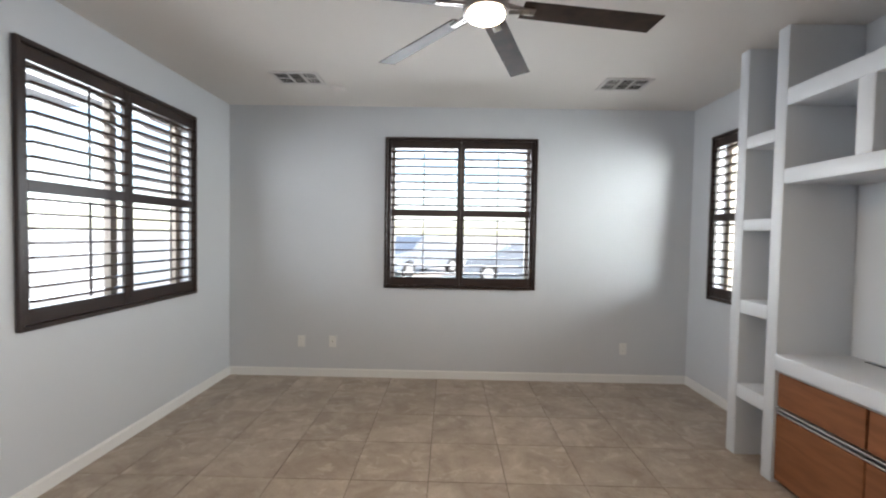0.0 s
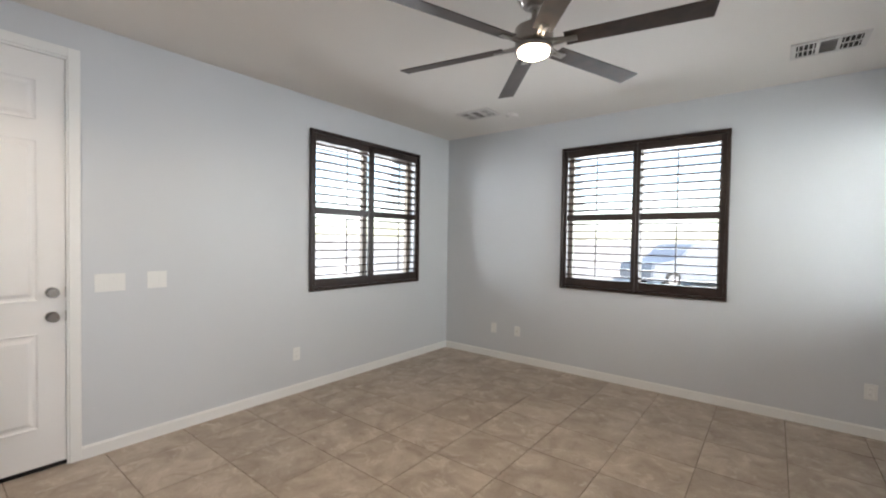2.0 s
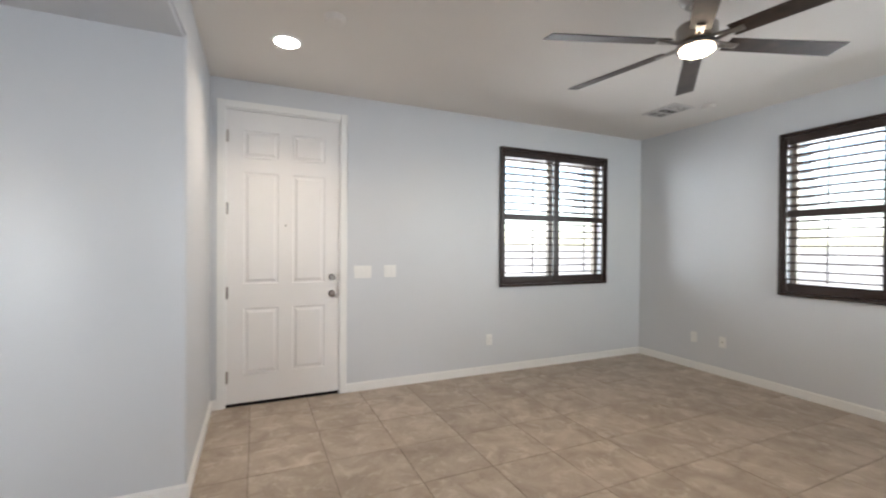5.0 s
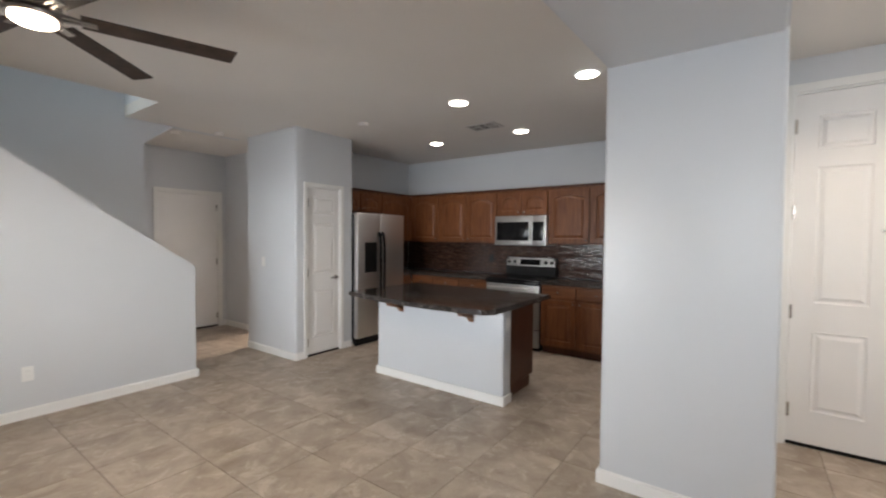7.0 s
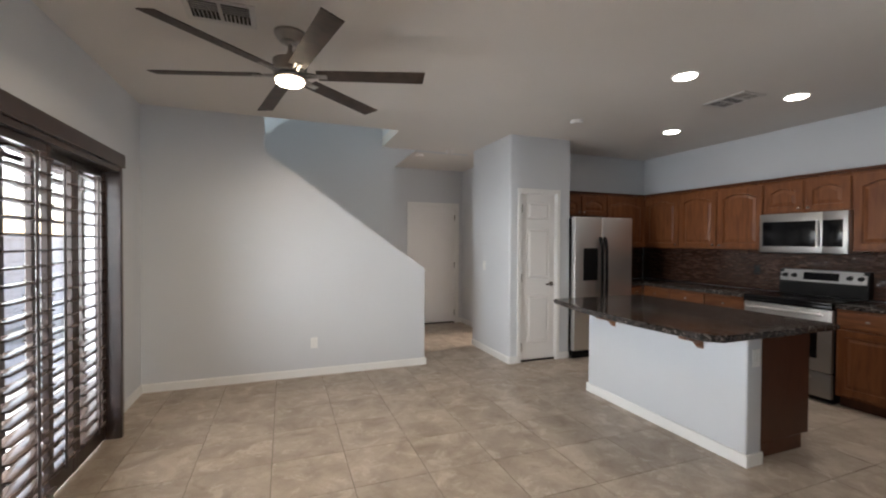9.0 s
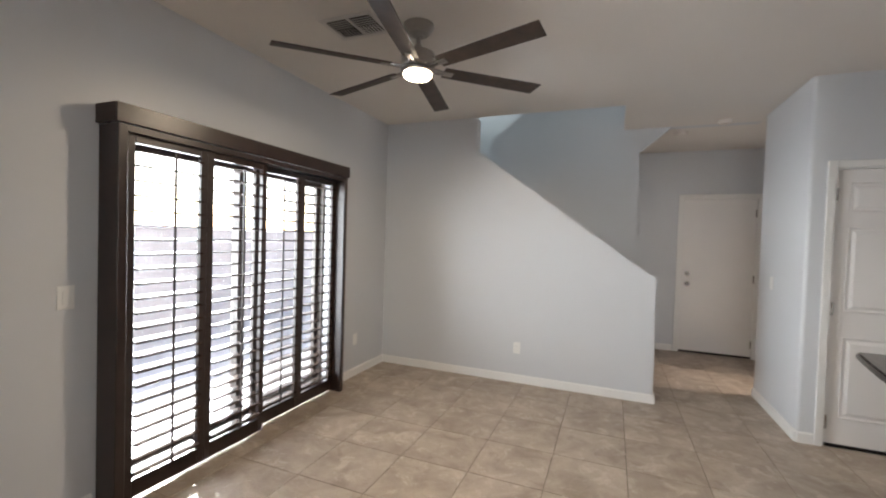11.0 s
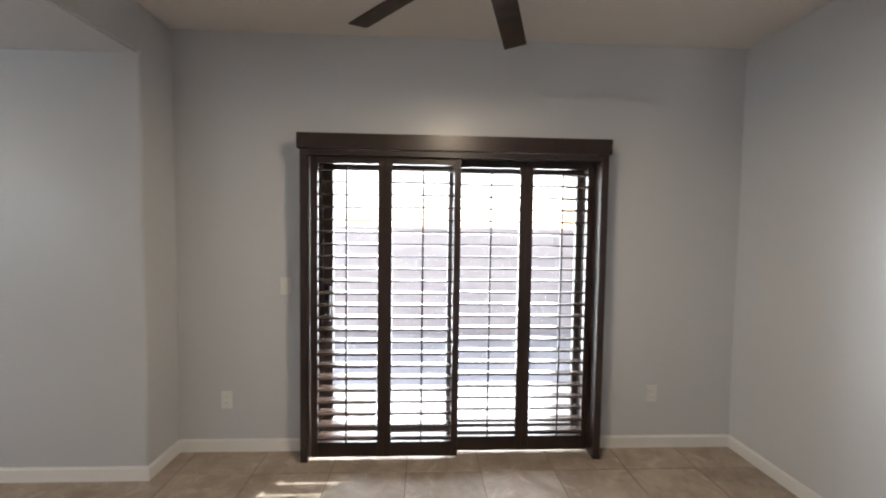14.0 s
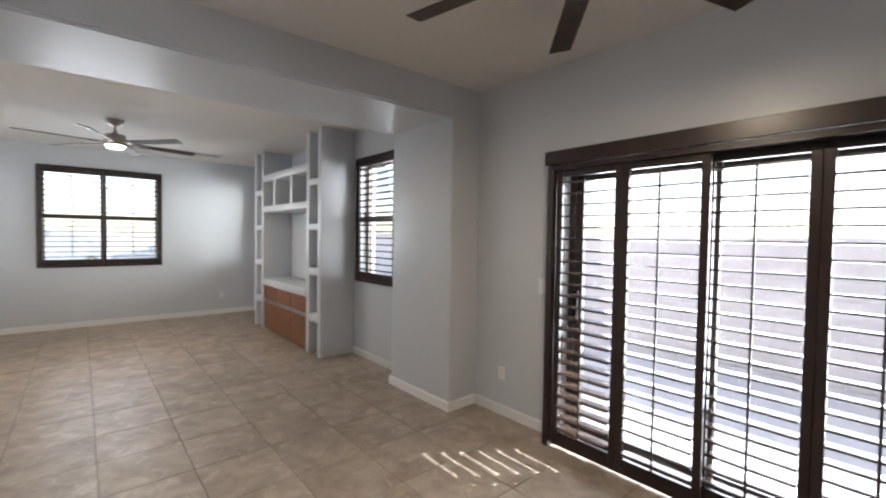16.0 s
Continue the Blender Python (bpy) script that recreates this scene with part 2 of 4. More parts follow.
STUCCO = mat("exterior_stucco", (0.50, 0.42, 0.34), 0.9, noise_scale=2, noise_amt=0.05, bump=0.3, bump_scale=60)
VINYL = mat("tan_window_vinyl", (0.20, 0.165, 0.13), 0.5)
BRONZE = mat("dark_bronze_frame", (0.045, 0.036, 0.030), 0.4)
CARP = mat("blue_grey_car_paint", (0.17, 0.19, 0.22), 0.4, coat=0.3)
CARG = mat("car_window_glass", (0.20, 0.22, 0.25), 0.15)
RUBBER = mat("tyre_rubber", (0.02, 0.02, 0.02), 0.8)
CARPET = mat("beige_carpet", (0.38, 0.33, 0.28), 0.95, noise_scale=30, noise_amt=0.15, bump=0.5, bump_scale=300)

GLASS = bpy.data.materials.new("window_glass")
GLASS.use_nodes = True
_g = GLASS.node_tree
_g.nodes.clear()
_o = _g.nodes.new("ShaderNodeOutputMaterial")
_tr = _g.nodes.new("ShaderNodeBsdfTransparent")
_gl = _g.nodes.new("ShaderNodeBsdfGlossy")
_gl.inputs["Roughness"].default_value = 0.02
_mx = _g.nodes.new("ShaderNodeMixShader")
_fr = _g.nodes.new("ShaderNodeLayerWeight")
_fr.inputs["Blend"].default_value = 0.5
_pw = _g.nodes.new("ShaderNodeMath")
_pw.operation = "POWER"
_pw.inputs[1].default_value = 4.0
_g.links.new(_fr.outputs["Facing"], _pw.inputs[0])
_ma = _g.nodes.new("ShaderNodeMath")
_ma.operation = "MULTIPLY_ADD"
_ma.inputs[1].default_value, _ma.inputs[2].default_value = 0.5, 0.04
_g.links.new(_pw.outputs[0], _ma.inputs[0])
_g.links.new(_ma.outputs[0], _mx.inputs["Fac"])
_g.links.new(_tr.outputs["BSDF"], _mx.inputs[1])
_g.links.new(_gl.outputs["BSDF"], _mx.inputs[2])
_g.links.new(_mx.outputs["Shader"], _o.inputs["Surface"])


def mosaic_mat():
    """Bronze glass strips, each with its own tint."""
    m = bpy.data.materials.new("bronze_strip_mosaic")
    m.use_nodes = True
    nt = m.node_tree
    b = nt.nodes["Principled BSDF"]
    geo = nt.nodes.new("ShaderNodeNewGeometry")
    cr = nt.nodes.new("ShaderNodeValToRGB")
    els = cr.color_ramp.elements
    els[0].position, els[0].color = 0.0, (0.030, 0.014, 0.010, 1)
    els[1].position, els[1].color = 1.0, (0.13, 0.068, 0.047, 1)
    for p, c in ((0.35, (0.048, 0.022, 0.015)), (0.8, (0.078, 0.038, 0.026))):
        els.new(p).color = (*c, 1)
    nt.links.new(geo.outputs["Random Per Island"], cr.inputs["Fac"])
    nt.links.new(cr.outputs["Color"], b.inputs["Base Color"])
    n = nt.nodes.new("ShaderNodeTexNoise")
    n.inputs["Scale"].default_value = 60
    nt.links.new(geo.outputs["Position"], n.inputs["Vector"])
    bp = nt.nodes.new("ShaderNodeBump")
    bp.inputs["Strength"].default_value = 0.3
    bp.inputs["Distance"].default_value = 0.004
    nt.links.new(n.outputs["Fac"], bp.inputs["Height"])
    nt.links.new(bp.outputs["Normal"], b.inputs["Normal"])
    b.inputs["Roughness"].default_value = 0.13
    b.inputs["Specular IOR Level"].default_value = 0.4
    return m


MOSAIC = mosaic_mat()
MORTAR = mat("dark_mosaic_grout", (0.035, 0.026, 0.021), 0.85, noise_scale=30, noise_amt=0.2)


# ---- mesh helpers ----
def box(bm, x0, y0, z0, x1, y1, z1, bevel=0.0, seg=1):
    """A box added to bm, its edges rounded when bevel is set."""
    x0, x1 = min(x0, x1), max(x0, x1)
    y0, y1 = min(y0, y1), max(y0, y1)
    z0, z1 = min(z0, z1), max(z0, z1)
    m = Matrix.Translation(((x0 + x1) / 2, (y0 + y1) / 2, (z0 + z1) / 2)) @ Matrix.Diagonal((x1 - x0, y1 - y0, z1 - z0, 1))
    r = bmesh.ops.create_cube(bm, size=1.0, matrix=m)
    if bevel:
        es = {e for v in r["verts"] for e in v.link_edges}
        bmesh.ops.bevel(bm, geom=list(es), offset=bevel, segments=seg, affect="EDGES", profile=0.5)
    return bm


def cyl(bm, p, r, h, axis="z", seg=20, r2=None):
    """A cylinder or cone centred at p along an axis."""
    rot = {"z": Matrix(), "x": Matrix.Rotation(radians(90), 4, "Y"), "y": Matrix.Rotation(radians(-90), 4, "X")}[axis]
    bmesh.ops.create_cone(bm, cap_ends=True, segments=seg, radius1=r, radius2=r if r2 is None else r2, depth=h, matrix=Matrix.Translation(p) @ rot)
    return bm


def lathe(bm, p, profile, seg=28):
    """A turned shape round the z axis at p; profile is (radius, height) from bottom to top."""
    rings = []
    for r, z in profile:
        rings.append([bm.verts.new((p[0] + r * math.cos(2 * math.pi * i / seg), p[1] + r * math.sin(2 * math.pi * i / seg), p[2] + z)) for i in range(seg)])
    for a, b in zip(rings, rings[1:]):
        for i in range(seg):
            bm.faces.new((a[i], a[(i + 1) % seg], b[(i + 1) % seg], b[i]))
    bm.faces.new(rings[0][::-1])
    bm.faces.new(rings[-1])
    return bm


def prism(bm, pts, axis, a, b):
    """A polygon drawn out along an axis from a to b; pts are the other two coordinates in order."""
    def at(p, q):
        return {"x": (q, *p), "y": (p[0], q, p[1]), "z": (*p, q)}[axis]
    lo = [bm.verts.new(at(p, a)) for p in pts]
    hi = [bm.verts.new(at(p, b)) for p in pts]
    n = len(pts)
    bm.faces.new(lo[::-1])
    bm.faces.new(hi)
    for i in range(n):
        bm.faces.new((lo[i], lo[(i + 1) % n], hi[(i + 1) % n], hi[i]))
    bmesh.ops.recalc_face_normals(bm, faces=bm.faces)
    return bm


def smooth_by_angle(me, deg=40):
    me.shade_smooth()
    me.set_sharp_from_angle(angle=radians(deg))


def mesh_of(name, bm, material, smooth=False):
    me = bpy.data.meshes.new(name)
    bm.to_mesh(me)
    bm.free()
    me.materials.append(material)
    if smooth:
        smooth_by_angle(me)
    return me


def solid(name, bm, material, label, category, group="", kind="", smooth=False):
    return tagged(new(name, mesh_of(name, bm, material, smooth)), label, category, group, kind)


def thing(name, p, label, category, group="", kind=""):
    ob = new(name)
    ob.location = p
    ob.empty_display_size = 0.1
    return tagged(ob, label, category, group, kind)


def wall(name, axis, a, b, u0, u1, z0, z1, label, openings=(), material=None):
    """A wall between the planes a and b of an axis, from u0 to u1 along the other, with openings (u0, u1, z0, z1)."""
    bm = bmesh.new()
    us = sorted({u0, u1, *[o[0] for o in openings], *[o[1] for o in openings]})
    for ua, ub in zip(us, us[1:]):
        mid = (ua + ub) / 2
        z = z0
        for o in sorted((o for o in openings if o[0] < mid < o[1]), key=lambda o: o[2]):
            if o[2] > z:
                box(bm, a, ua, z, b, ub, o[2]) if axis == "x" else box(bm, ua, a, z, ub, b, o[2])
            z = o[3]
        if z1 > z:
            box(bm, a, ua, z, b, ub, z1) if axis == "x" else box(bm, ua, a, z, ub, b, z1)
    return solid(name, bm, material or PAINT, label, "wall", kind="structure")

LOCAL = set()


def placed(name, m, label, category, group="", kind=""):
    """A thing whose parts are built in its own space, at the pose m."""
    ob = new(name)
    ob.matrix_world = m
    ob.empty_display_size = 0.1
    LOCAL.add(ob.name)
    return tagged(ob, label, category, group, kind)


def part(name, bm, material, parent, label="", smooth=False):
    """One mesh under a thing or part. Parts of a thing() are built in world space, those of placed() in its own."""
    data = bm if isinstance(bm, bpy.types.Mesh) else mesh_of(name, bm, material, smooth)
    ob = new(name, data)
    ob.parent = parent
    if parent.type == "EMPTY" and parent.name not in LOCAL:
        ob.matrix_parent_inverse = Matrix.Translation(parent.location).inverted()
    if label:
        tagged(ob, label)
    return ob


# ---- the shell ----
C = 2.715          # ceiling
XW, YN, XE, XD = -2.005, 4.50, 2.605, 2.67   # west, north, east living, east dining
YS = -5.024        # stair wall
XK, YK = -3.78, -5.30    # kitchen west and south
T = 0.16
WIN_W = (2.435, 3.870, 0.95, 2.385)
WIN_N = (-0.402, 1.032, 0.955, 2.375)
WIN_EA = (3.365, 4.13, 0.95, 2.34)
WIN_EB = (-0.11, 0.655, 0.95, 2.34)

wall("wall_west", "x", XW - T, XW, -0.33, YN, 0, C, "pale blue-grey painted entry wall", [WIN_W, (-0.235, 0.72, 0, 2.49)])
wall("wall_north", "y", YN, YN + T, XW - T, XE + T, 0, C, "pale blue-grey painted living room wall", [WIN_N])
wall("wall_east", "x", XE, XE + T + 0.065, -0.43, YN, 0, C, "pale blue-grey painted wall beside the shelves", [WIN_EA, WIN_EB])
wall("wall_dining", "x", XD, XD + T, -6.95, -1.29, 0, C, "pale grey painted dining wall round the sliding door", [(-4.00, -2.16, 0, 2.0)])
wall("wall_kitchen_west", "x", XK - T, XK, YK, -1.157, 0, C, "pale lavender-grey painted kitchen wall")
wall("wall_kitchen_south", "y", YK - T, YK, XK - T, -1.93, 0, C, "pale lavender-grey painted kitchen wall")
wall("wall_pantry_side", "x", -1.93, -1.835, YK - T, -4.79, 0, C, "pale grey painted pantry side wall")
bm = bmesh.new()
box(bm, -1.93, -4.79, 0, -1.735, -4.69, C)
box(bm, -1.735, -4.79, 2.05, -1.235, -4.69, C)
prism(bm, [(-1.235, -4.79), (-1.235, -4.69), (-1.108, -4.69), (-1.096, -4.694), (-1.087, -4.702), (-1.083, -4.714), (-1.083, -5.614), (-1.183, -5.614), (-1.183, -4.79)], "z", 0, C)
solid("wall_pantry", bm, PAINT, "pale grey painted pantry and hallway wall with a rounded corner", "wall", kind="structure", smooth=True)
wall("wall_hall_return", "y", -5.714, -5.6145, -1.70, -1.083, 0, C, "pale grey painted hallway return wall")
wall("wall_hall_side", "x", -1.70, -1.60, -7.30, -5.7145, 0, C, "pale grey painted hallway side wall", [(-6.38, -5.68, 0, 2.05)])
wall("wall_hall_end", "y", -7.42, -7.30, -1.78, 0.20, 0, C, "grey painted hallway end wall", [(-1.475, -0.625, 0, 2.078)])
wall("wall_hall_east", "x", 0.007, 0.107, -7.30, -6.02, 0, C, "grey painted hallway wall")
wall("wall_kitchen_closet", "y", -7.45, -7.3, -3.45, -1.78, 0, C, "plain closing wall")

bm = bmesh.new()
box(bm, XW - T, -1.157, 0, -0.716, -0.33, C, 0.018, 3)
solid("wall_entry_block", bm, PAINT, "thick pale grey wall block with rounded corners", "wall", kind="structure", smooth=True)
bm = bmesh.new()
box(bm, XK - T, -1.10, 0, XW - T, -0.95, C)
solid("wall_kitchen_north", bm, PAINT, "pale grey painted kitchen wall", "wall", kind="structure")
bm = bmesh.new()
box(bm, 2.357, -1.29, 0, XD + T, -0.432, C, 0.018, 3)
solid("wall_pier", bm, PAINT, "pale grey wall pier with rounded corners", "wall", kind="structure", smooth=True)
bm = bmesh.new()
prism(bm, [(-0.735, -1.155), (-0.735, -0.332), (2.375, -0.434), (2.375, -1.288)], "z", 2.44, C)
bmesh.ops.bevel(bm, geom=[e for e in bm.edges if abs(e.verts[0].co.z - 2.44) < 1e-4 and abs(e.verts[1].co.z - 2.44) < 1e-4 and abs(e.verts[0].co.x - e.verts[1].co.x) > 1], offset=0.016, segments=3, affect="EDGES")
solid("beam", bm, PAINT, "wide pale grey plaster beam between the two rooms", "beam", kind="structure", smooth=True)

# stair walls
bm = bmesh.new()
prism(bm, [(-0.145, 0), (XD, 0), (XD, C), (1.60, C), (1.60, 2.372), (-0.145, 1.134)], "y", YS - 0.12, YS)
bmesh.ops.bevel(bm, geom=[e for e in bm.edges if max(v.co.x for v in e.verts) < 1.7 and min(v.co.z for v in e.verts) > 0.5 or all(abs(v.co.x + 0.145) < 1e-3 for v in e.verts)], offset=0.012, segments=2, affect="EDGES")
solid("wall_stairs", bm, PAINT, "pale grey half wall sloping down along the staircase", "wall", kind="structure", smooth=True)
bm = bmesh.new()
prism(bm, [(0.007, 0), (1.69, 0), (1.69, 2.715), (0.40, 3.63), (-1.10, 3.63), (-1.10, C), (-0.30, C), (0.007, 2.457)], "y", -6.02, -5.92)
solid("wall_stairs_middle", bm, PAINT, "grey half wall between the two stair flights", "wall", kind="structure")
bm = bmesh.new()
box(bm, -1.2, -7.10, C + 0.02, XD + T, -6.95, 5.3)
solid("wall_upper_south", bm, PAINT, "pale upper stairwell wall", "wall", kind="structure")
wall("wall_upper_east", "x", XD, XD + T, -6.95, YS - 0.12, C, 5.3, "pale upper stairwell wall with a window", [(-6.75, -5.75, 3.7, 4.7)])
wall("wall_upper_north", "y", YS - 0.12, YS, -1.2, XD + T, C + 0.12, 5.3, "pale upper stairwell wall")
wall("wall_upper_west", "x", -1.3, -1.2, -7.1, YS, C + 0.12, 5.3, "pale upper stairwell wall")
wall("wall_upper_edge", "x", 0.055, 0.175, -5.92, YS - 0.12, C + 0.12, 3.35, "pale upper stairwell edge wall")
wall("wall_landing_south", "y", -7.10, -6.95, 0.107, XD + T, 0, C + 0.02, "pale stairwell wall")

# ceilings: one plate with the stair opening, and the upper one
bm = bmesh.new()
box(bm, XK - T, -7.45, C, 0.175, YS, C + 0.12)
box(bm, XK - T, YS, C, XD + T, YN + T, C + 0.12)
solid("ceiling", bm, CEIL, "warm off-white painted ceiling", "ceiling", kind="structure")
bm = bmesh.new()
box(bm, -1.3, -7.2, 5.3, XD + T, YS, 5.4)
solid("ceiling_upper", bm, CEIL, "off-white ceiling over the stairs", "ceiling", kind="structure")

bm = bmesh.new()
box(bm, XK - T, -7.45, -0.12, XD, YN, -0.004)
floor = solid("floor", bm, GROUT, "beige square porcelain floor tiles with narrow grout", "floor", kind="structure")

# stairs, mostly hidden behind the half wall
stairs = thing("staircase", (0.9, -5.5, 0), "carpeted staircase behind a half wall", "staircase")
for i in range(8):
    bm = bmesh.new()
    box(bm, 0.02 + i * 0.245, -5.91, 0 if i == 0 else i * 0.181 - 0.02, 0.02 + (i + 1) * 0.245 + 0.02, YS - 0.13, (i + 1) * 0.181, 0.012, 2)
    part("step", bm, CARPET, stairs)
bm = bmesh.new()
box(bm, 1.99, -6.94, 1.30, XD - 0.005, YS - 0.13, 1.448)
part("landing", bm, CARPET, stairs)


# ---- baseboards ----
def baseboard(x0, y0, x1, y1, nx, ny):
    """A board along a wall from one end to the other, its face towards (nx, ny)."""
    bm = bmesh.new()
    t = 0.014
    box(bm, min(x0, x1, x0 + nx * t, x1 + nx * t), min(y0, y1, y0 + ny * t, y1 + ny * t), 0.0, max(x0, x1, x0 + nx * t, x1 + nx * t), max(y0, y1, y0 + ny * t, y1 + ny * t), 0.082)
    es = [e for e in bm.edges if all(v.co.z > 0.08 for v in e.verts) and all(abs((v.co.x - x0) * nx + (v.co.y - y0) * ny - t) < 1e-4 for v in e.verts)]
    bmesh.ops.bevel(bm, geom=es, offset=0.009, segments=3, affect="EDGES")
    return solid("baseboard", bm, TRIM, "white painted wooden baseboard", "baseboard", "baseboards", "structure")


baseboard(XW, 0.765, XW, YN, 1, 0)
baseboard(XW, -0.33, XW, -0.285, 1, 0)
baseboard(XW + 0.014, YN, XE - 0.014, YN, 0, -1)
baseboard(XE, 3.215, XE, YN, -1, 0)
baseboard(XE, -0.432, XE, 0.765, -1, 0)
baseboard(2.343, -0.432, XE - 0.014, -0.432, 0, 1)
baseboard(2.357, -1.304, 2.357, -0.432, -1, 0)
baseboard(2.357, -1.29, XD - 0.014, -1.29, 0, -1)
baseboard(XD, -2.10, XD, -1.29, -1, 0)
baseboard(XD, YS + 0.014, XD, -4.06, -1, 0)
baseboard(-0.159, YS, XD, YS, 0, 1)
baseboard(-0.145, YS - 0.12, -0.145, YS, -1, 0)
baseboard(-0.716, -1.157, -0.716, -0.316, 1, 0)
baseboard(XW + 0.014, -0.33, -0.716, -0.33, 0, 1)
baseboard(-2.6, -1.157, -0.702, -1.157, 0, -1)
baseboard(-1.083, -5.714, -1.083, -4.690, 1, 0)
baseboard(-1.181, -4.69, -1.083, -4.69, 0, 1)
baseboard(-1.93, -4.69, -1.795, -4.69, 0, 1)
baseboard(-1.60, -7.30, -1.60, -6.45, 1, 0)
baseboard(-0.56, -7.30, 0.007, -7.30, 0, 1)
baseboard(-1.60, -7.30, -1.54, -7.30, 0, 1)


# ---- doors ----
def panel_door(name, m, w, h, label, panels, casing=0.058, thick=0.04, inset=0.016, flat=False, leafless=False):
    """A door in its casing. Local space: x to the right as seen from the room, y away from the room, z up; the origin at the foot of the middle."""
    d = placed(name, m, label, "door", kind="structure")
    for s in (-1, 1):
        bm = bmesh.new()
        box(bm, s * (w / 2 + 0.012), -0.016, 0, s * (w / 2 + 0.012 + casing), 0.0, h + 0.012 + casing, 0.004, 2)
        part("casing", bm, TRIM, d)
        bm = bmesh.new()
        box(bm, s * (w / 2 + 0.003), -0.001, 0, s * (w / 2 + 0.014), 0.11, h + 0.012)
        part("jamb", bm, TRIM, d)
    bm = bmesh.new()
    box(bm, -w / 2 - 0.0115, -0.0155, h + 0.0125, w / 2 + 0.0115, 0.0, h + 0.012 + casing, 0.004, 2)
    part("casing", bm, TRIM, d)
    bm = bmesh.new()
    box(bm, -w / 2 - 0.003, -0.001, h + 0.002, w / 2 + 0.003, 0.115, h + 0.0135)
    part("head_jamb", bm, TRIM, d)
    if leafless:
        return d
    bm = bmesh.new()
    box(bm, -w / 2, inset, 0.026, w / 2, inset + thick, h)
    leaf = part("door_leaf", bm, DOORW, d)
    if not flat:
        for x0, x1, z0, z1 in panels:
            bm = bmesh.new()
            # a raised field inside a sunk moulding
            lay = [((x0, z0, x1, z1), 0.0), ((x0 + 0.010, z0 + 0.010, x1 - 0.010, z1 - 0.010), 0.007), ((x0 + 0.022, z0 + 0.022, x1 - 0.022, z1 - 0.022), 0.007), ((x0 + 0.042, z0 + 0.042, x1 - 0.042, z1 - 0.042), -0.003)]
            rings = []
            for (a, b, c, e), dep in lay:
                y = inset - 0.0085 + dep
                rings.append([bm.verts.new(p) for p in ((a, y, b), (c, y, b), (c, y, e), (a, y, e))])
            for r0, r1 in zip(rings, rings[1:]):
                for i in range(4):
                    bm.faces.new((r0[i], r0[(i + 1) % 4], r1[(i + 1) % 4], r1[i]))
            bm.faces.new(rings[-1])
            edge = [bm.verts.new((v.co.x, inset + 0.001, v.co.z)) for v in rings[0]]
            for i in range(4):
                bm.faces.new((edge[i], edge[(i + 1) % 4], rings[0][(i + 1) % 4], rings[0][i]))
            bmesh.ops.recalc_face_normals(bm, faces=bm.faces)
            part("door_panel", bm, DOORW, leaf)
    bm = bmesh.new()
    box(bm, -w / 2 - 0.003, inset - 0.004, 0.001, w / 2 + 0.003, 0.12, 0.024)
    part("threshold", bm, BLACK, d)
    return d, leaf


def hinges(leaf, x, h, inset=0.016):
    for z in (0.18, h / 2, h - 0.18) if h < 2.2 else (0.25, 0.95, 1.65, h - 0.22):
        bm = bmesh.new()
        cyl(bm, (x, inset - 0.006, z), 0.007, 0.10, "z", 10)
        box(bm, x - 0.012, inset - 0.004, z - 0.048, x + 0.012, inset - 0.001, z + 0.048)
        part("hinge", bm, NICKEL, leaf, "brushed nickel hinge")


def six(w, rows):
    """Two columns of panels for the given (z0, z1) rows."""
    out = []
    for z0, z1 in rows:
        for x0, x1 in ((-w / 2 + 0.125, -0.055), (0.055, w / 2 - 0.125)):
            out.append((x0, x1, z0, z1))
    return out


fd, leaf = panel_door("door_1", pose(XW, 0.242, 0, 0, 0, 90), 0.914, 2.468, "closed tall white six-panel front door", six(0.914, [(0.26, 0.82), (1.02, 1.96), (2.08, 2.31)]))
hinges(leaf, -0.455, 2.468)
for z, r in ((1.064, 0.030), (0.917, 0.030)):
    bm = bmesh.new()
    cyl(bm, (0.395, 0.008, z), 0.032, 0.016, "y", 24)
    cyl(bm, (0.395, -0.016, z), 0.014, 0.04, "y", 16)
    cyl(bm, (0.395, -0.040, z), r * 0.9, 0.022, "y", 24, r * 0.7)
    part("knob" if z < 1 else "deadbolt", bm, NICKEL, leaf, "brushed nickel door knob" if z < 1 else "brushed nickel deadbolt", True)
for z in (1.064, 0.917):
    bm = bmesh.new()
    box(bm, 0.4555, 0.004, z - 0.032, 0.4592, 0.022, z + 0.032)
    part("strike_plate", bm, FANM, leaf, "dark metal strike plate")
bm = bmesh.new()
cyl(bm, (0.0, 0.012, 1.52), 0.009, 0.012, "y", 16)
part("peephole", bm, NICKEL, leaf)

pd, leaf = panel_door("door_2", pose(-1.486, -4.69, 0, 0, 0, 180), 0.475, 2.028, "closed white three-panel pantry door", [(-0.158, 0.158, 0.22, 0.81), (-0.158, 0.158, 1.00, 1.61), (-0.158, 0.158, 1.72, 1.93)], casing=0.05)
hinges(leaf, -0.235, 2.028)
bm = bmesh.new()
cyl(bm, (0.185, 0.010, 0.935), 0.027, 0.012, "y", 20)
cyl(bm, (0.185, -0.012, 0.935), 0.010, 0.045, "y", 12)
box(bm, 0.075, -0.042, 0.927, 0.195, -0.028, 0.943, 0.005, 2)
part("lever_handle", bm, NICKEL, leaf, "brushed nickel lever handle", True)

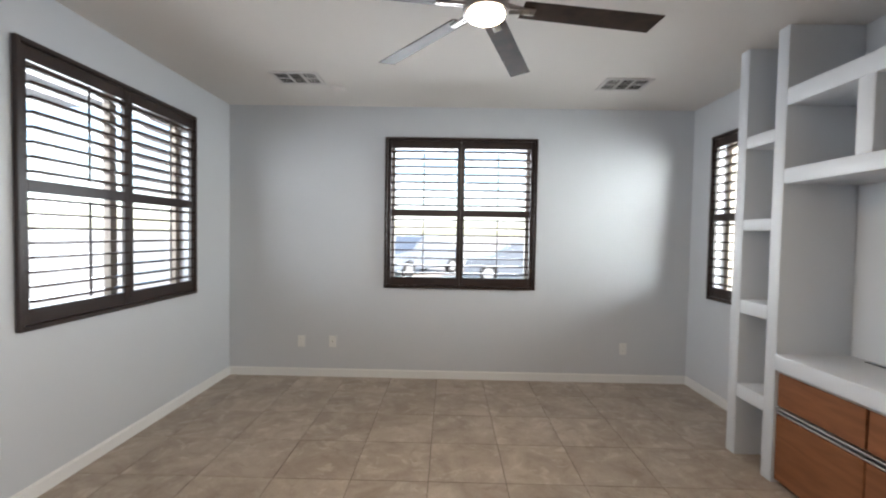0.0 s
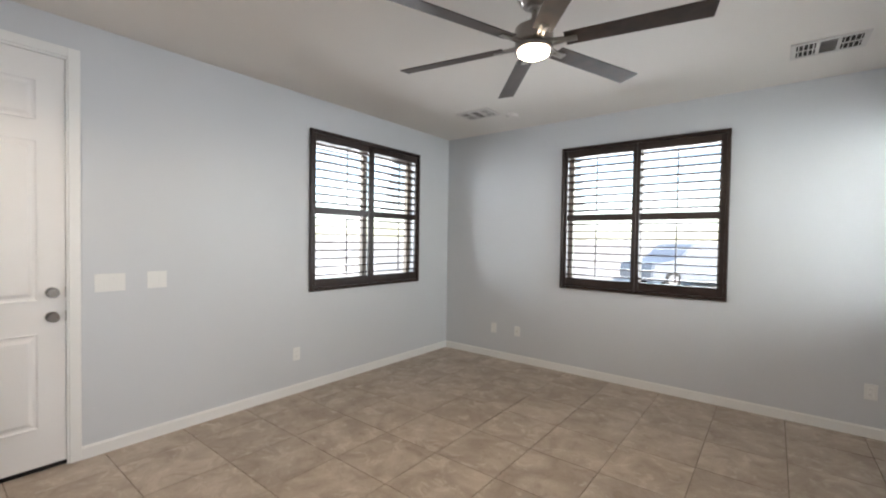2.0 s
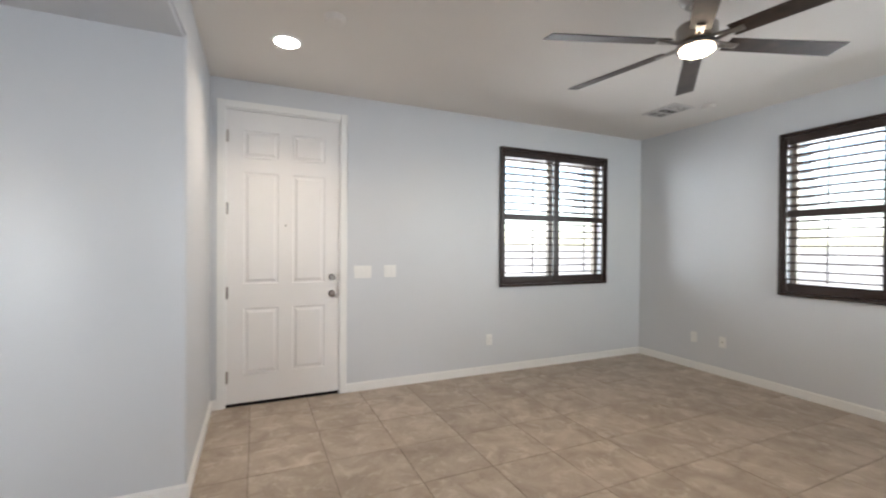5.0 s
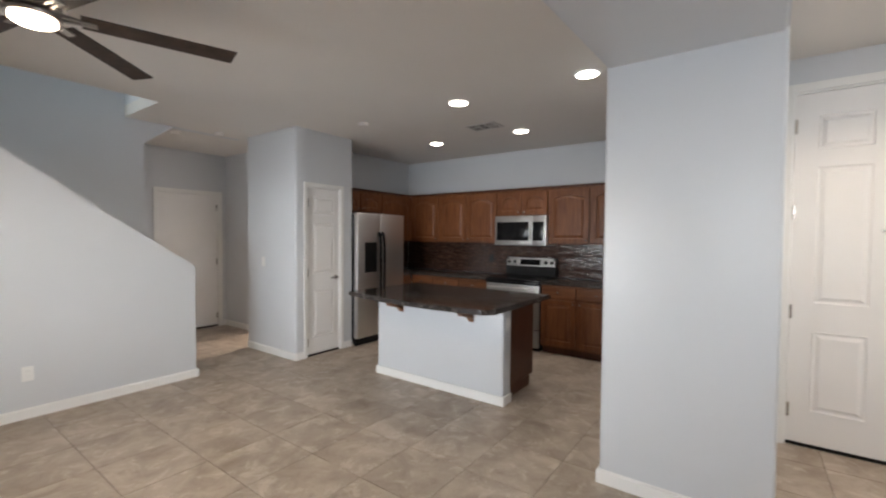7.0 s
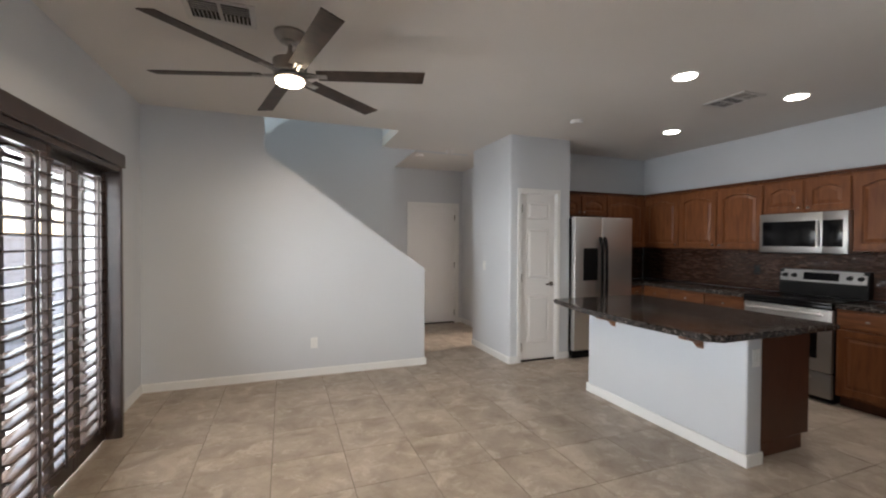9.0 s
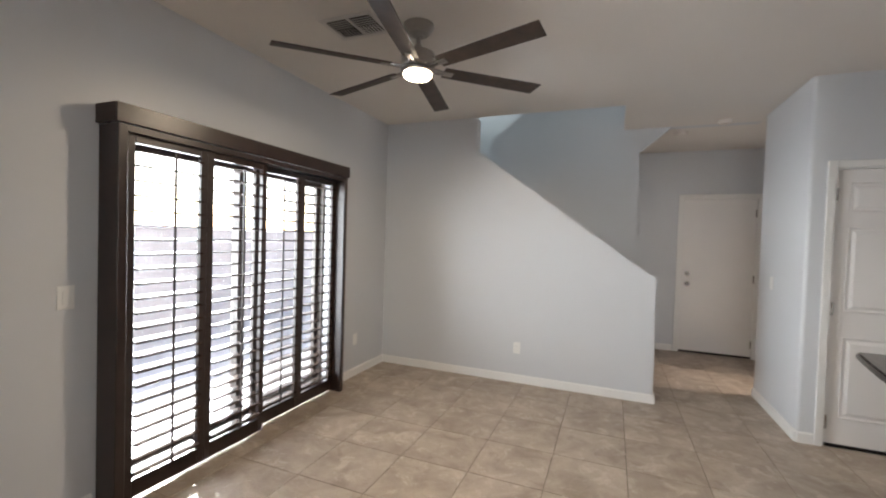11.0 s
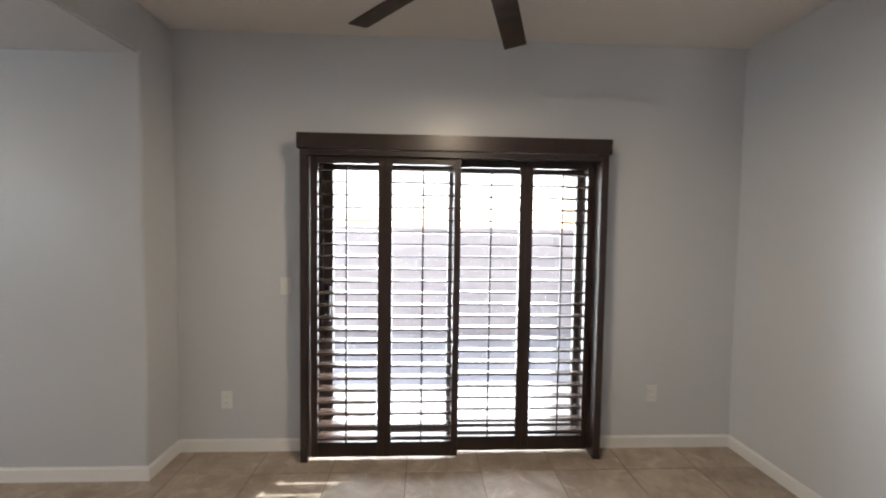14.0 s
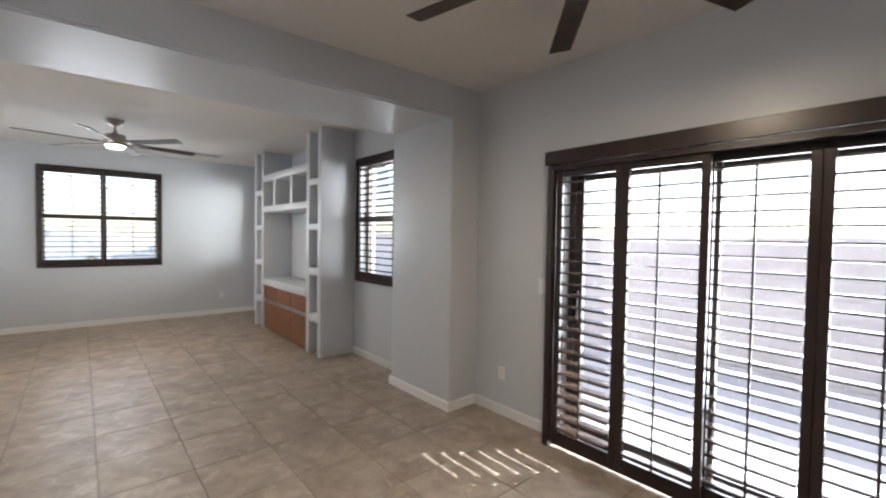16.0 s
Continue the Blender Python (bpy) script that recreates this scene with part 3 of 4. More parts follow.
gd, leaf = panel_door("door_3", pose(-1.05, -7.30, 0, 0, 0, 180), 0.82, 2.065, "closed plain white garage door", [], flat=True)
hinges(leaf, 0.41, 2.065)
for z in (0.93, 1.07):
    bm = bmesh.new()
    cyl(bm, (-0.34, 0.008, z), 0.030, 0.016, "y", 20)
    cyl(bm, (-0.34, -0.020, z), 0.024, 0.04, "y", 20, 0.02)
    part("knob" if z < 1 else "deadbolt", bm, NICKEL, leaf, "", True)
bd = panel_door("door_4", pose(-1.60, -6.03, 0, 0, 0, 90), 0.68, 2.03, "white cased doorway in the hallway, door open", [], leafless=True)
wall("wall_bath_west", "x", -3.45, -3.3, -7.3, -5.46, 0, C, "pale closing wall with a window", [(-6.65, -5.75, 1.1, 2.0)])


# ---- shutters and windows ----
def louver_mesh(length, width=0.089, thick=0.0115):
    bm = bmesh.new()
    w, h = width / 2, thick / 2
    pts = [(-w, -h * 0.55), (-w + 0.003, -h * 0.9), (0, -h), (w - 0.003, -h * 0.9), (w, -h * 0.55), (w, h * 0.55), (w - 0.003, h * 0.9), (0, h), (-w + 0.003, h * 0.9), (-w, h * 0.55)]
    prism(bm, pts, "x", -length / 2, length / 2)
    return mesh_of("louver", bm, LOUV, True)


def shutter_panel(parent, x0, x1, z0, z1, y, sections, stile=0.046, top=0.075, bottom=0.085, mid=0.066, tilt=0.0, thick=0.028, rod=0.0, slat=0.0115):
    """A hinged shutter leaf: stiles, rails, louvers and tilt rods. sections: louvers in each tier, from below; y: its middle."""
    sp = new("shutter_panel")
    sp.parent = parent
    ya, yb = y - thick / 2, y + thick / 2
    for a, b in ((x0, x0 + stile), (x1 - stile, x1)):
        bm = bmesh.new()
        box(bm, a, ya, z0, b, yb, z1, 0.003, 1)
        part("stile", bm, SHUT, sp)
    LOCAL.add(sp.name)
    inner0, inner1 = z0 + bottom, z1 - top
    n = len(sections)
    total = sum(sections)
    clear = inner1 - inner0 - mid * (n - 1)
    rails = [(z0, inner0), (inner1, z1)]
    z = inner0
    lm = louver_mesh(x1 - x0 - 2 * stile - 0.004, 0.089, slat)
    cx = (x0 + x1) / 2
    for i, count in enumerate(sections):
        hgt = clear * count / total
        step = hgt / count
        for k in range(count):
            ob = part("louver", lm, LOUV, sp)
            ob.matrix_basis = pose(cx, y, z + (k + 0.5) * step, (tilt[i] if isinstance(tilt, tuple) else tilt) + random.uniform(-0.8, 0.8), 0, 0)
        bm = bmesh.new()
        box(bm, cx - 0.006 + rod, y - 0.062, z + step * 0.3, cx + 0.006 + rod, y - 0.050, z + hgt - step * 0.3, 0.002, 1)
        part("tilt_rod", bm, SHUT, sp)
        z += hgt
        if i < n - 1:
            rails.append((z, z + mid))
            z += mid
    for a, b in rails:
        bm = bmesh.new()
        box(bm, x0 + stile, ya + 0.002, a, x1 - stile, yb - 0.002, b, 0.003, 1)
        part("rail", bm, SHUT, sp)
    return sp


def shutter_window(m, w, z0, z1, panels, label, tilt=0.0, tiers=(8, 8)):
    """Dark plantation shutters in an outer frame over a window, in the window's own space."""
    s = placed("plantation_shutter", m, label, "shutter", "window shutters")
    f = 0.028
    for a, b in ((-w / 2, -w / 2 + f), (w / 2 - f, w / 2)):
        bm = bmesh.new()
        box(bm, a, -0.032, z0, b, -0.001, z1, 0.004, 1)
        part("outer_frame", bm, SHUT, s)
    for a, b in ((z0, z0 + f), (z1 - f, z1)):
        bm = bmesh.new()
        box(bm, -w / 2 + f, -0.031, a, w / 2 - f, -0.001, b, 0.004, 1)
        part("outer_frame", bm, SHUT, s)
    inner = w - 2 * f
    pw = inner / panels
    for i in range(panels):
        shutter_panel(s, -inner / 2 + i * pw + 0.0015, -inner / 2 + (i + 1) * pw - 0.0015, z0 + f + 0.002, z1 - f - 0.002, -0.004, tiers, 0.036, tilt=tilt, slat=0.0145)
    return s


def glazed(name, m, w, z0, z1, label, slider=True, depth=0.10):
    """Window set into the wall: vinyl frame, sashes and panes. y is away from the room."""
    win = placed(name, m, label, "window", kind="structure")
    f = 0.05
    for a, b, c, d in ((-w / 2, z0, -w / 2 + f, z1), (w / 2 - f, z0, w / 2, z1), (-w / 2 + f, z0, w / 2 - f, z0 + f), (-w / 2 + f, z1 - f, w / 2 - f, z1)):
        bm = bmesh.new()
        box(bm, a, depth, b, c, depth + 0.05, d, 0.003, 1)
        part("window_frame", bm, VINYL, win)
    if slider:
        bm = bmesh.new()
        box(bm, -0.03, depth - 0.01, z0 + f, 0.03, depth + 0.04, z1 - f, 0.003, 1)
        part("meeting_stile", bm, VINYL, win)
    else:
        bm = bmesh.new()
        box(bm, -w / 2 + f, depth - 0.01, (z0 + z1) / 2 - 0.025, w / 2 - f, depth + 0.04, (z0 + z1) / 2 + 0.025, 0.003, 1)
        part("meeting_rail", bm, VINYL, win)
    bm = bmesh.new()
    box(bm, -w / 2 + f, depth + 0.02, z0 + f, w / 2 - f, depth + 0.025, z1 - f)
    pane = part("pane", bm, GLASS, win)
    pane.visible_shadow = False
    return win


PW, PN = pose(XW, 3.152, 0, 0, 0, 90), pose(0.315, YN, 0)
PEA, PEB = pose(XE, 3.7475, 0, 0, 0, -90), pose(XE, 0.2725, 0, 0, 0, -90)
shutter_window(PW, 1.513, 0.912, 2.425, 2, "dark brown plantation shutters with open louvers on a painted wall", tilt=(-2, -6.5))
shutter_window(PN, 1.51, 0.915, 2.412, 2, "dark brown plantation shutters with open louvers on a painted wall", tilt=(-2, -6.5))
shutter_window(PEA, 0.845, 0.908, 2.38, 1, "narrow dark brown plantation shutters beside a built-in shelf", tilt=-2)
shutter_window(PEB, 0.845, 0.908, 2.38, 1, "narrow dark brown plantation shutters beside a wall pier", tilt=-2)
glazed("window_1", PW, 1.435, 0.95, 2.385, "sliding window behind dark shutters")
glazed("window_2", PN, 1.434, 0.955, 2.375, "sliding window behind dark shutters")
glazed("window_3", PEA, 0.765, 0.95, 2.34, "narrow sash window behind dark shutters", False)
glazed("window_4", PEB, 0.765, 0.95, 2.34, "narrow sash window behind dark shutters", False)

# sliding patio door with bypass shutters
PS = pose(XD, -3.08, 0, 0, 0, -90)
ss = placed("sliding_shutters", PS, "dark brown sliding louvered shutters under a wooden valance", "shutter")
bm = bmesh.new()
box(bm, -0.978, -0.172, 1.965, 0.975, -0.155, 2.060, 0.003, 1)
box(bm, -0.978, -0.155, 1.965, -0.961, -0.001, 2.060)
box(bm, 0.958, -0.155, 1.965, 0.975, -0.001, 2.060)
box(bm, -0.961, -0.155, 2.048, 0.958, -0.001, 2.059)
part("valance", bm, SHUT, ss, "dark brown wooden valance")
for s in (-1, 1):
    bm = bmesh.new()
    box(bm, s * 0.962, -0.158, 0.0, s * 0.915, -0.001, 1.963, 0.003, 1)
    part("jamb", bm, SHUT, ss)
bm = bmesh.new()
box(bm, -0.915, -0.154, 1.928, 0.915, -0.004, 1.963)
part("track", bm, SHUT, ss)
for x0, x1, y, tl in ((-0.905, -0.443, -0.112, 4.5), (-0.443, 0.033, -0.112, -3.0), (-0.012, 0.465, -0.048, -3.0), (0.465, 0.910, -0.048, -3.0)):
    shutter_panel(ss, x0, x1, 0.018, 1.944, y, (23,), 0.044, 0.06, 0.095, tilt=tl, thick=0.03)

sd = placed("door_5", PS, "sliding glass patio door behind shutters", "door", kind="structure")
for a, b, c, d, y in ((-0.92, 0, -0.87, 2.0, 0.06), (0.898, 0, 0.92, 2.0, 0.06), (-0.87, 1.94, 0.898, 2.0, 0.06), (-0.87, 0, 0.898, 0.03, 0.06)):
    bm = bmesh.new()
    box(bm, a, y, b, c, y + 0.09, d, 0.003, 1)
    part("door_frame", bm, BRONZE, sd)
for x0, x1, y, st in ((-0.87, 0.03, 0.065, 0.065), (-0.03, 0.898, 0.105, 0.042)):
    sash = new("sliding_sash")
    sash.parent = sd
    LOCAL.add(sash.name)
    for a, b, c, d in ((x0, 0.03, x0 + st, 1.94), (x1 - st, 0.03, x1, 1.94), (x0 + st, 0.03, x1 - st, 0.12), (x0 + st, 1.87, x1 - st, 1.94)):
        bm = bmesh.new()
        box(bm, a, y, b, c, y + 0.035, d, 0.003, 1)
        part("sash_frame", bm, BRONZE, sash)
    bm = bmesh.new()
    box(bm, x0 + st, y + 0.015, 0.12, x1 - st, y + 0.02, 1.87)
    pane = part("pane", bm, GLASS, sash)
    pane.visible_shadow = False
bm = bmesh.new()
box(bm, -0.850, 0.010, 0.86, -0.812, 0.030, 1.10, 0.008, 2)
box(bm, -0.846, 0.028, 0.87, -0.828, 0.066, 0.90, 0.004, 1)
box(bm, -0.846, 0.028, 1.06, -0.828, 0.066, 1.09, 0.004, 1)
part("door_handle", bm, BLACK, sd, "black pull handle")


# ---- lamps ----
def ceiling_fan(p, turn):
    """Six dark wooden blades round a nickel motor with a round lamp below. p: the ceiling point."""
    f = placed("ceiling_fan", pose(p[0], p[1], p[2], 0, 0, turn), "nickel ceiling fan with six dark wooden blades and lit lamp", "ceiling fan", "ceiling fans")
    part("canopy", lathe(bmesh.new(), (0, 0, 0), [(0.020, -0.074), (0.030, -0.072), (0.036, -0.062), (0.060, -0.056), (0.066, -0.046), (0.080, -0.036), (0.084, -0.022), (0.092, -0.014), (0.093, 0.0)]), FANM, f, "", True)
    part("downrod", cyl(bmesh.new(), (0, 0, -0.105), 0.013, 0.10, "z", 14), FANM, f, "", True)
    part("motor_housing", lathe(bmesh.new(), (0, 0, 0), [(0.092, -0.252), (0.099, -0.245), (0.101, -0.176), (0.096, -0.168), (0.060, -0.160), (0.040, -0.152), (0.024, -0.142), (0.020, -0.118)]), FANM, f, "", True)
    light = part("lamp_ring", lathe(bmesh.new(), (0, 0, 0), [(0.085, -0.292), (0.100, -0.290), (0.102, -0.272), (0.09, -0.262), (0.05, -0.253)]), FANM, f, "", True)
    part("lamp_glass", lathe(bmesh.new(), (0, 0, 0), [(0.045, -0.316), (0.070, -0.313), (0.081, -0.305), (0.0845, -0.293), (0.080, -0.2915)]), FANLIGHT, light, "glowing frosted lamp glass", True)
    bm = bmesh.new()
    prism(bm, [(0.165, -0.051), (0.83, -0.059), (0.815, 0.059), (0.165, 0.051)], "z", -0.003, 0.003)
    bmesh.ops.bevel(bm, geom=list(bm.edges), offset=0.0015, segments=1, affect="EDGES")
    blade = mesh_of("blade", bm, BLADE)
    bm = bmesh.new()
    for s in (-1, 1):
        pts = [(0.075, s * 0.030), (0.110, s * 0.024), (0.170, s * 0.015), (0.170, s * 0.005), (0.110, s * 0.012), (0.075, s * 0.018)]
        prism(bm, pts if s > 0 else pts[::-1], "z", -0.010, 0.003)
    box(bm, 0.165, -0.020, -0.011, 0.225, 0.020, -0.0035, 0.003, 2)
    for px in (0.180, 0.208):
        cyl(bm, (px, 0, -0.0125), 0.006, 0.005, "z", 10)
    arm = mesh_of("blade_bracket", bm, FANM)
    for i in range(6):
        m = pose(0, 0, -0.256, 0, 0, 60 * i) @ pose(0, 0, 0, -12, 0, 0)
        b = part("blade", blade, BLADE, f)
        b.matrix_basis = m
        part("blade_bracket", arm, FANM, b)
    return f


ceiling_fan((0.347, 2.174, C), 10)
ceiling_fan((1.375, -3.10, C), 42)
for n, x, y in (("fan_lamp_living", 0.347, 2.174), ("fan_lamp_dining", 1.375, -3.10)):
    lamp = new(n, bpy.data.lights.new(n, "AREA"))
    lamp.data.shape, lamp.data.size, lamp.data.energy, lamp.data.color = "DISK", 0.17, 6, (1.0, 0.80, 0.58)
    lamp.location = (x, y, C - 0.323)


def downlight(x, y, lit=True, power=1.0, color=(1.0, 0.90, 0.78)):
    d = thing("downlight", (x, y, C), "round recessed ceiling light, lit" if lit else "round white recessed ceiling fixture, unlit", "downlight", "recessed lights")
    part("trim_ring", lathe(bmesh.new(), (x, y, C), [(0.082, -0.008), (0.098, -0.006), (0.100, 0.002), (0.05, 0.003)]), WHITEP, d, "", True)
    part("diffuser", lathe(bmesh.new(), (x, y, C), [(0.06, -0.0115), (0.079, -0.0105), (0.080, -0.0075)]), CANLIGHT if lit else WHITEP, d, "", True)
    if lit:
        lamp = new("downlight_lamp", bpy.data.lights.new("downlight_lamp", "AREA"))
        lamp.data.shape, lamp.data.size, lamp.data.energy, lamp.data.color = "DISK", 0.14, power, color
        lamp.data.spread = radians(125)
        lamp.location = (x, y, C - 0.016)


for x, y in ((-1.45, -2.69), (-2.73, -2.66), (-2.72, -3.90), (-1.43, -1.49)):
    downlight(x, y)
downlight(-1.14, 0.19, power=2.3, color=(1.0, 0.80, 0.60))


def detector(x, y, r=0.062):
    bm = lathe(bmesh.new(), (x, y, C), [(r * 0.55, -0.036), (r * 0.85, -0.032), (r, -0.018), (r, 0.002)])
    solid("smoke_detector", bm, CEIL, "round white smoke detector on the ceiling", "smoke detector", "detectors", smooth=True)


for x, y in ((-0.70, 0.43), (-0.77, 3.96), (-1.45, -3.96), (-0.43, -6.18), (-0.76, -5.80)):
    detector(x, y)


def vent_base(x, y, turn, w, h, bars):
    """A register's frame, its cross bars at the given x and a dark sheet painted as the duct's shade."""
    v = placed("ceiling_vent", pose(x, y, C, 0, 0, turn), "white metal ceiling air vent with angled slats", "air vent", "ceiling vents")
    bm = bmesh.new()
    rim = 0.03
    for a, b, c, d in ((-w / 2, -h / 2, w / 2, -h / 2 + rim), (-w / 2, h / 2 - rim, w / 2, h / 2), (-w / 2, -h / 2 + rim, -w / 2 + rim, h / 2 - rim), (w / 2 - rim, -h / 2 + rim, w / 2, h / 2 - rim)):
        box(bm, a, b, -0.010, c, d, -0.001, 0.002, 1)
    for a in bars:
        box(bm, a - 0.010, -h / 2 + rim, -0.010, a + 0.010, h / 2 - rim, -0.001, 0.002, 1)
    part("frame", bm, VENTM, v)
    # flat dark sheet in place of the shaded hollow behind the slats
    bm = bmesh.new()
    box(bm, -w / 2 + rim, -h / 2 + rim, -0.0035, w / 2 - rim, h / 2 - rim, -0.001)
    part("backing", bm, DUCT_SHADE, v)
    return v


def slats(v, across, spots, length, tilt):
    """Alike slats on one mesh at the given middles; across: they run along y."""
    bm = bmesh.new()
    if across:
        box(bm, -0.0012, -length / 2, -0.0040, 0.0012, length / 2, 0.0040)
    else:
        box(bm, -length / 2, -0.0012, -0.0040, length / 2, 0.0012, 0.0040)
    me = mesh_of("slat", bm, VENTM)
    for px, py in spots:
        ob = part("slat", me, VENTM, v)
        ob.matrix_basis = pose(px, py, -0.010, 0 if across else tilt, tilt if across else 0, 0)


def ceiling_vent(x, y, turn=0, w=0.38, h=0.27):
    """Three-way register: two rows of short slats at each end and long slats in the middle."""
    c = w / 6 - 0.012
    v = vent_base(x, y, turn, w, h, (-c, c))
    bm = bmesh.new()
    for s in (-1, 1):
        box(bm, min(s * (c + 0.010), s * (w / 2 - 0.03)), -0.005, -0.0095, max(s * (c + 0.010), s * (w / 2 - 0.03)), 0.005, -0.0015)
    part("divider", bm, VENTM, v)
    for s in (-1, 1):
        x0, x1 = c + 0.010, w / 2 - 0.03
        xs = [s * (x0 + (k + 0.5) * (x1 - x0) / 4) for k in range(4)]
        slats(v, True, [(a, q * (h / 4 - 0.012)) for a in xs for q in (-1, 1)], h / 2 - 0.036, 38 * s)
    slats(v, False, [(0, (k - 2.5) * (h - 0.06) / 6) for k in range(6)], 2 * c - 0.022, -62)
    return v


def two_bank_vent(x, y, turn=0, w=0.36, h=0.26):
    """Register with two banks, each with a row of short slats under a set of long ones."""
    v = vent_base(x, y, turn, w, h, (0,))
    for s in (-1, 1):
        cx = s * (w / 4 - 0.010)
        slats(v, True, [(cx + (k - 2.5) * 0.0215, -h / 4 + 0.013) for k in range(6)], h / 2 - 0.034, 35 * s)
        slats(v, False, [(cx, 0.014 + k * 0.022) for k in range(4)], w / 2 - 0.044, 35)
    return v


ceiling_vent(-1.05, 3.75, 0)
ceiling_vent(1.62, 3.80, 0)
two_bank_vent(1.74, -2.98, 0)
ceiling_vent(-2.31, -2.92, 90)


# ---- outlets and switches ----
def wall_plate(m, kind, gangs=1):
    w = 0.072 + 0.046 * (gangs - 1)
    names = {"outlet": ("outlet", "white double socket on a painted wall", "outlet", "outlets"), "switch": ("light_switch", "white rocker light switch on a painted wall", "light switch", "switches"), "blank": ("outlet", "white cable wall plate on a painted wall", "outlet", "outlets")}
    n, lab, cat, grp = names[kind]
    p = placed(n, m, lab if gangs == 1 else "white rocker light switches in one plate on a wall", cat, grp)
    bm = bmesh.new()
    box(bm, -w / 2, -0.006, -0.058, w / 2, 0.0, 0.058, 0.003, 2)
    part("plate", bm, WHITEP, p)
    for g in range(gangs):
        cx = (g - (gangs - 1) / 2) * 0.046
        if kind == "switch":
            bm = bmesh.new()
            box(bm, cx - 0.016, -0.010, -0.033, cx + 0.016, -0.0065, 0.033, 0.002, 1)
            part("rocker", bm, WHITEP, p)
        elif kind == "outlet":
            for z in (-0.020, 0.020):
                bm = bmesh.new()
                box(bm, cx - 0.016, -0.009, z - 0.014, cx + 0.016, -0.0065, z + 0.014, 0.004, 2)
                s = part("socket", bm, WHITEP, p)
                bm = bmesh.new()
                box(bm, cx - 0.008, -0.0096, z - 0.003, cx - 0.006, -0.0089, z + 0.007)
                box(bm, cx + 0.006, -0.0096, z - 0.003, cx + 0.008, -0.0089, z + 0.006)
                part("slots", bm, GREY, s)
        else:
            bm = bmesh.new()
            cyl(bm, (cx, -0.010, 0), 0.006, 0.010, "y", 10)
            part("jack", bm, NICKEL, p)


wall_plate(pose(XW, 0.916, 1.105, 0, 0, 90), "switch", 3)
wall_plate(pose(XW, 1.18, 1.108, 0, 0, 90), "switch", 2)
wall_plate(pose(XW, 2.278, 0.358, 0, 0, 90), "outlet")
wall_plate(pose(-1.269, YN, 0.355), "outlet")
wall_plate(pose(-0.952, YN, 0.357), "blank")
wall_plate(pose(1.97, YN, 0.34), "outlet")
wall_plate(pose(XD, -1.60, 0.345, 0, 0, -90), "outlet")
wall_plate(pose(XD, -4.457, 0.375, 0, 0, -90), "outlet")
wall_plate(pose(XD, -1.984, 1.099, 0, 0, -90), "switch")
wall_plate(pose(1.107, YS, 0.352, 0, 0, 180), "outlet")
wall_plate(pose(-1.44, -2.143, 0.70, 0, 0, 180), "outlet")
wall_plate(pose(-1.083, -5.353, 1.133, 0, 0, 90), "switch")

# ---- built-in shelf wall ----
SX, SB = 2.162, XE - 0.002
shelf = thing("built_in_shelf", (SX, 1.99, 0), "pale grey plastered built-in media shelf with open niches", "shelf unit")


def sbox(name, x0, y0, z0, x1, y1, z1, mtl=None, bev=0.006):
    bm = bmesh.new()
    box(bm, x0, y0, z0, x1, y1, z1, bev, 2)
    return part(name, bm, mtl or PAINT, shelf, "", True)


for y0, y1 in ((3.125, 3.21), (2.80, 2.885), (1.095, 1.18), (0.77, 0.855)):
    sbox("upright", SX, y0, 0, SB, y1, C - 0.002)
for y0, y1 in ((2.885, 3.125), (0.855, 1.095)):
    for z0, z1 in ((2.053, 2.132), (1.515, 1.588), (0.967, 1.057), (0.399, 0.492)):
        sbox("shelf_board", SX + 0.001, y0 - 0.001, z0, SB, y1 + 0.001, z1)
    sbox("back_panel", SB - 0.06, y0, 0, SB, y1, C - 0.004, None, 0.0)
for z0, z1 in ((2.243, 2.343), (1.787, 1.876)):
    sbox("shelf_board", SX + 0.001, 1.179, z0, SB, 2.801, z1)
for y0, y1 in ((2.29, 2.376), (1.645, 1.73)):
    sbox("divider", SX + 0.002, y0, 1.875, SB, y1, 2.244)
sbox("back_panel", SB - 0.012, 1.18, 1.876, SB, 2.80, 2.243, None, 0.0)
sbox("counter", SX - 0.012, 1.180, 0.690, SB, 2.800, 0.781)
sbox("cable_slot", SB - 0.06, 1.35, 0.781, SB - 0.035, 2.66, 0.783, BLACK, 0.0)
base = thing("media_drawers", (SX, 1.99, 0), "brown wooden drawers with a metal pull rail under the shelf", "drawer unit")


def dbox(name, x0, y0, z0, x1, y1, z1, mtl, lab="", bev=0.003):
    bm = bmesh.new()
    box(bm, x0, y0, z0, x1, y1, z1, bev, 1)
    return part(name, bm, mtl, base, lab)


dbox("carcass", SX + 0.045, 1.185, 0.0, SB - 0.02, 2.795, 0.688, BLACK)
for i in range(3):
    y0 = 1.186 + i * 0.537
    dbox("drawer_front", SX + 0.012, y0 + 0.006, 0.475, SX + 0.044, y0 + 0.529, 0.672, SHELFW, "warm brown wooden drawer front")
    dbox("cabinet_door", SX + 0.012, y0 + 0.006 if i == 0 else y0 + 0.001, 0.03, SX + 0.044, y0 + 0.533, 0.425, SHELFW, "warm brown wooden cabinet door")
for z in (0.432, 0.457):
    dbox("pull_rail", SX + 0.002, 1.188, z, SX + 0.040, 2.792, z + 0.011, STEEL, "brushed metal pull rail")
dbox("pull_rail", SX + 0.002, 1.188, 0.676, SX + 0.040, 2.792, 0.685, STEEL, "brushed metal pull rail")

# ---- kitchen ----
CABF = XK + 0.61        # fronts of the base cabinets
UPF = XK + 0.33         # fronts of the wall cabinets


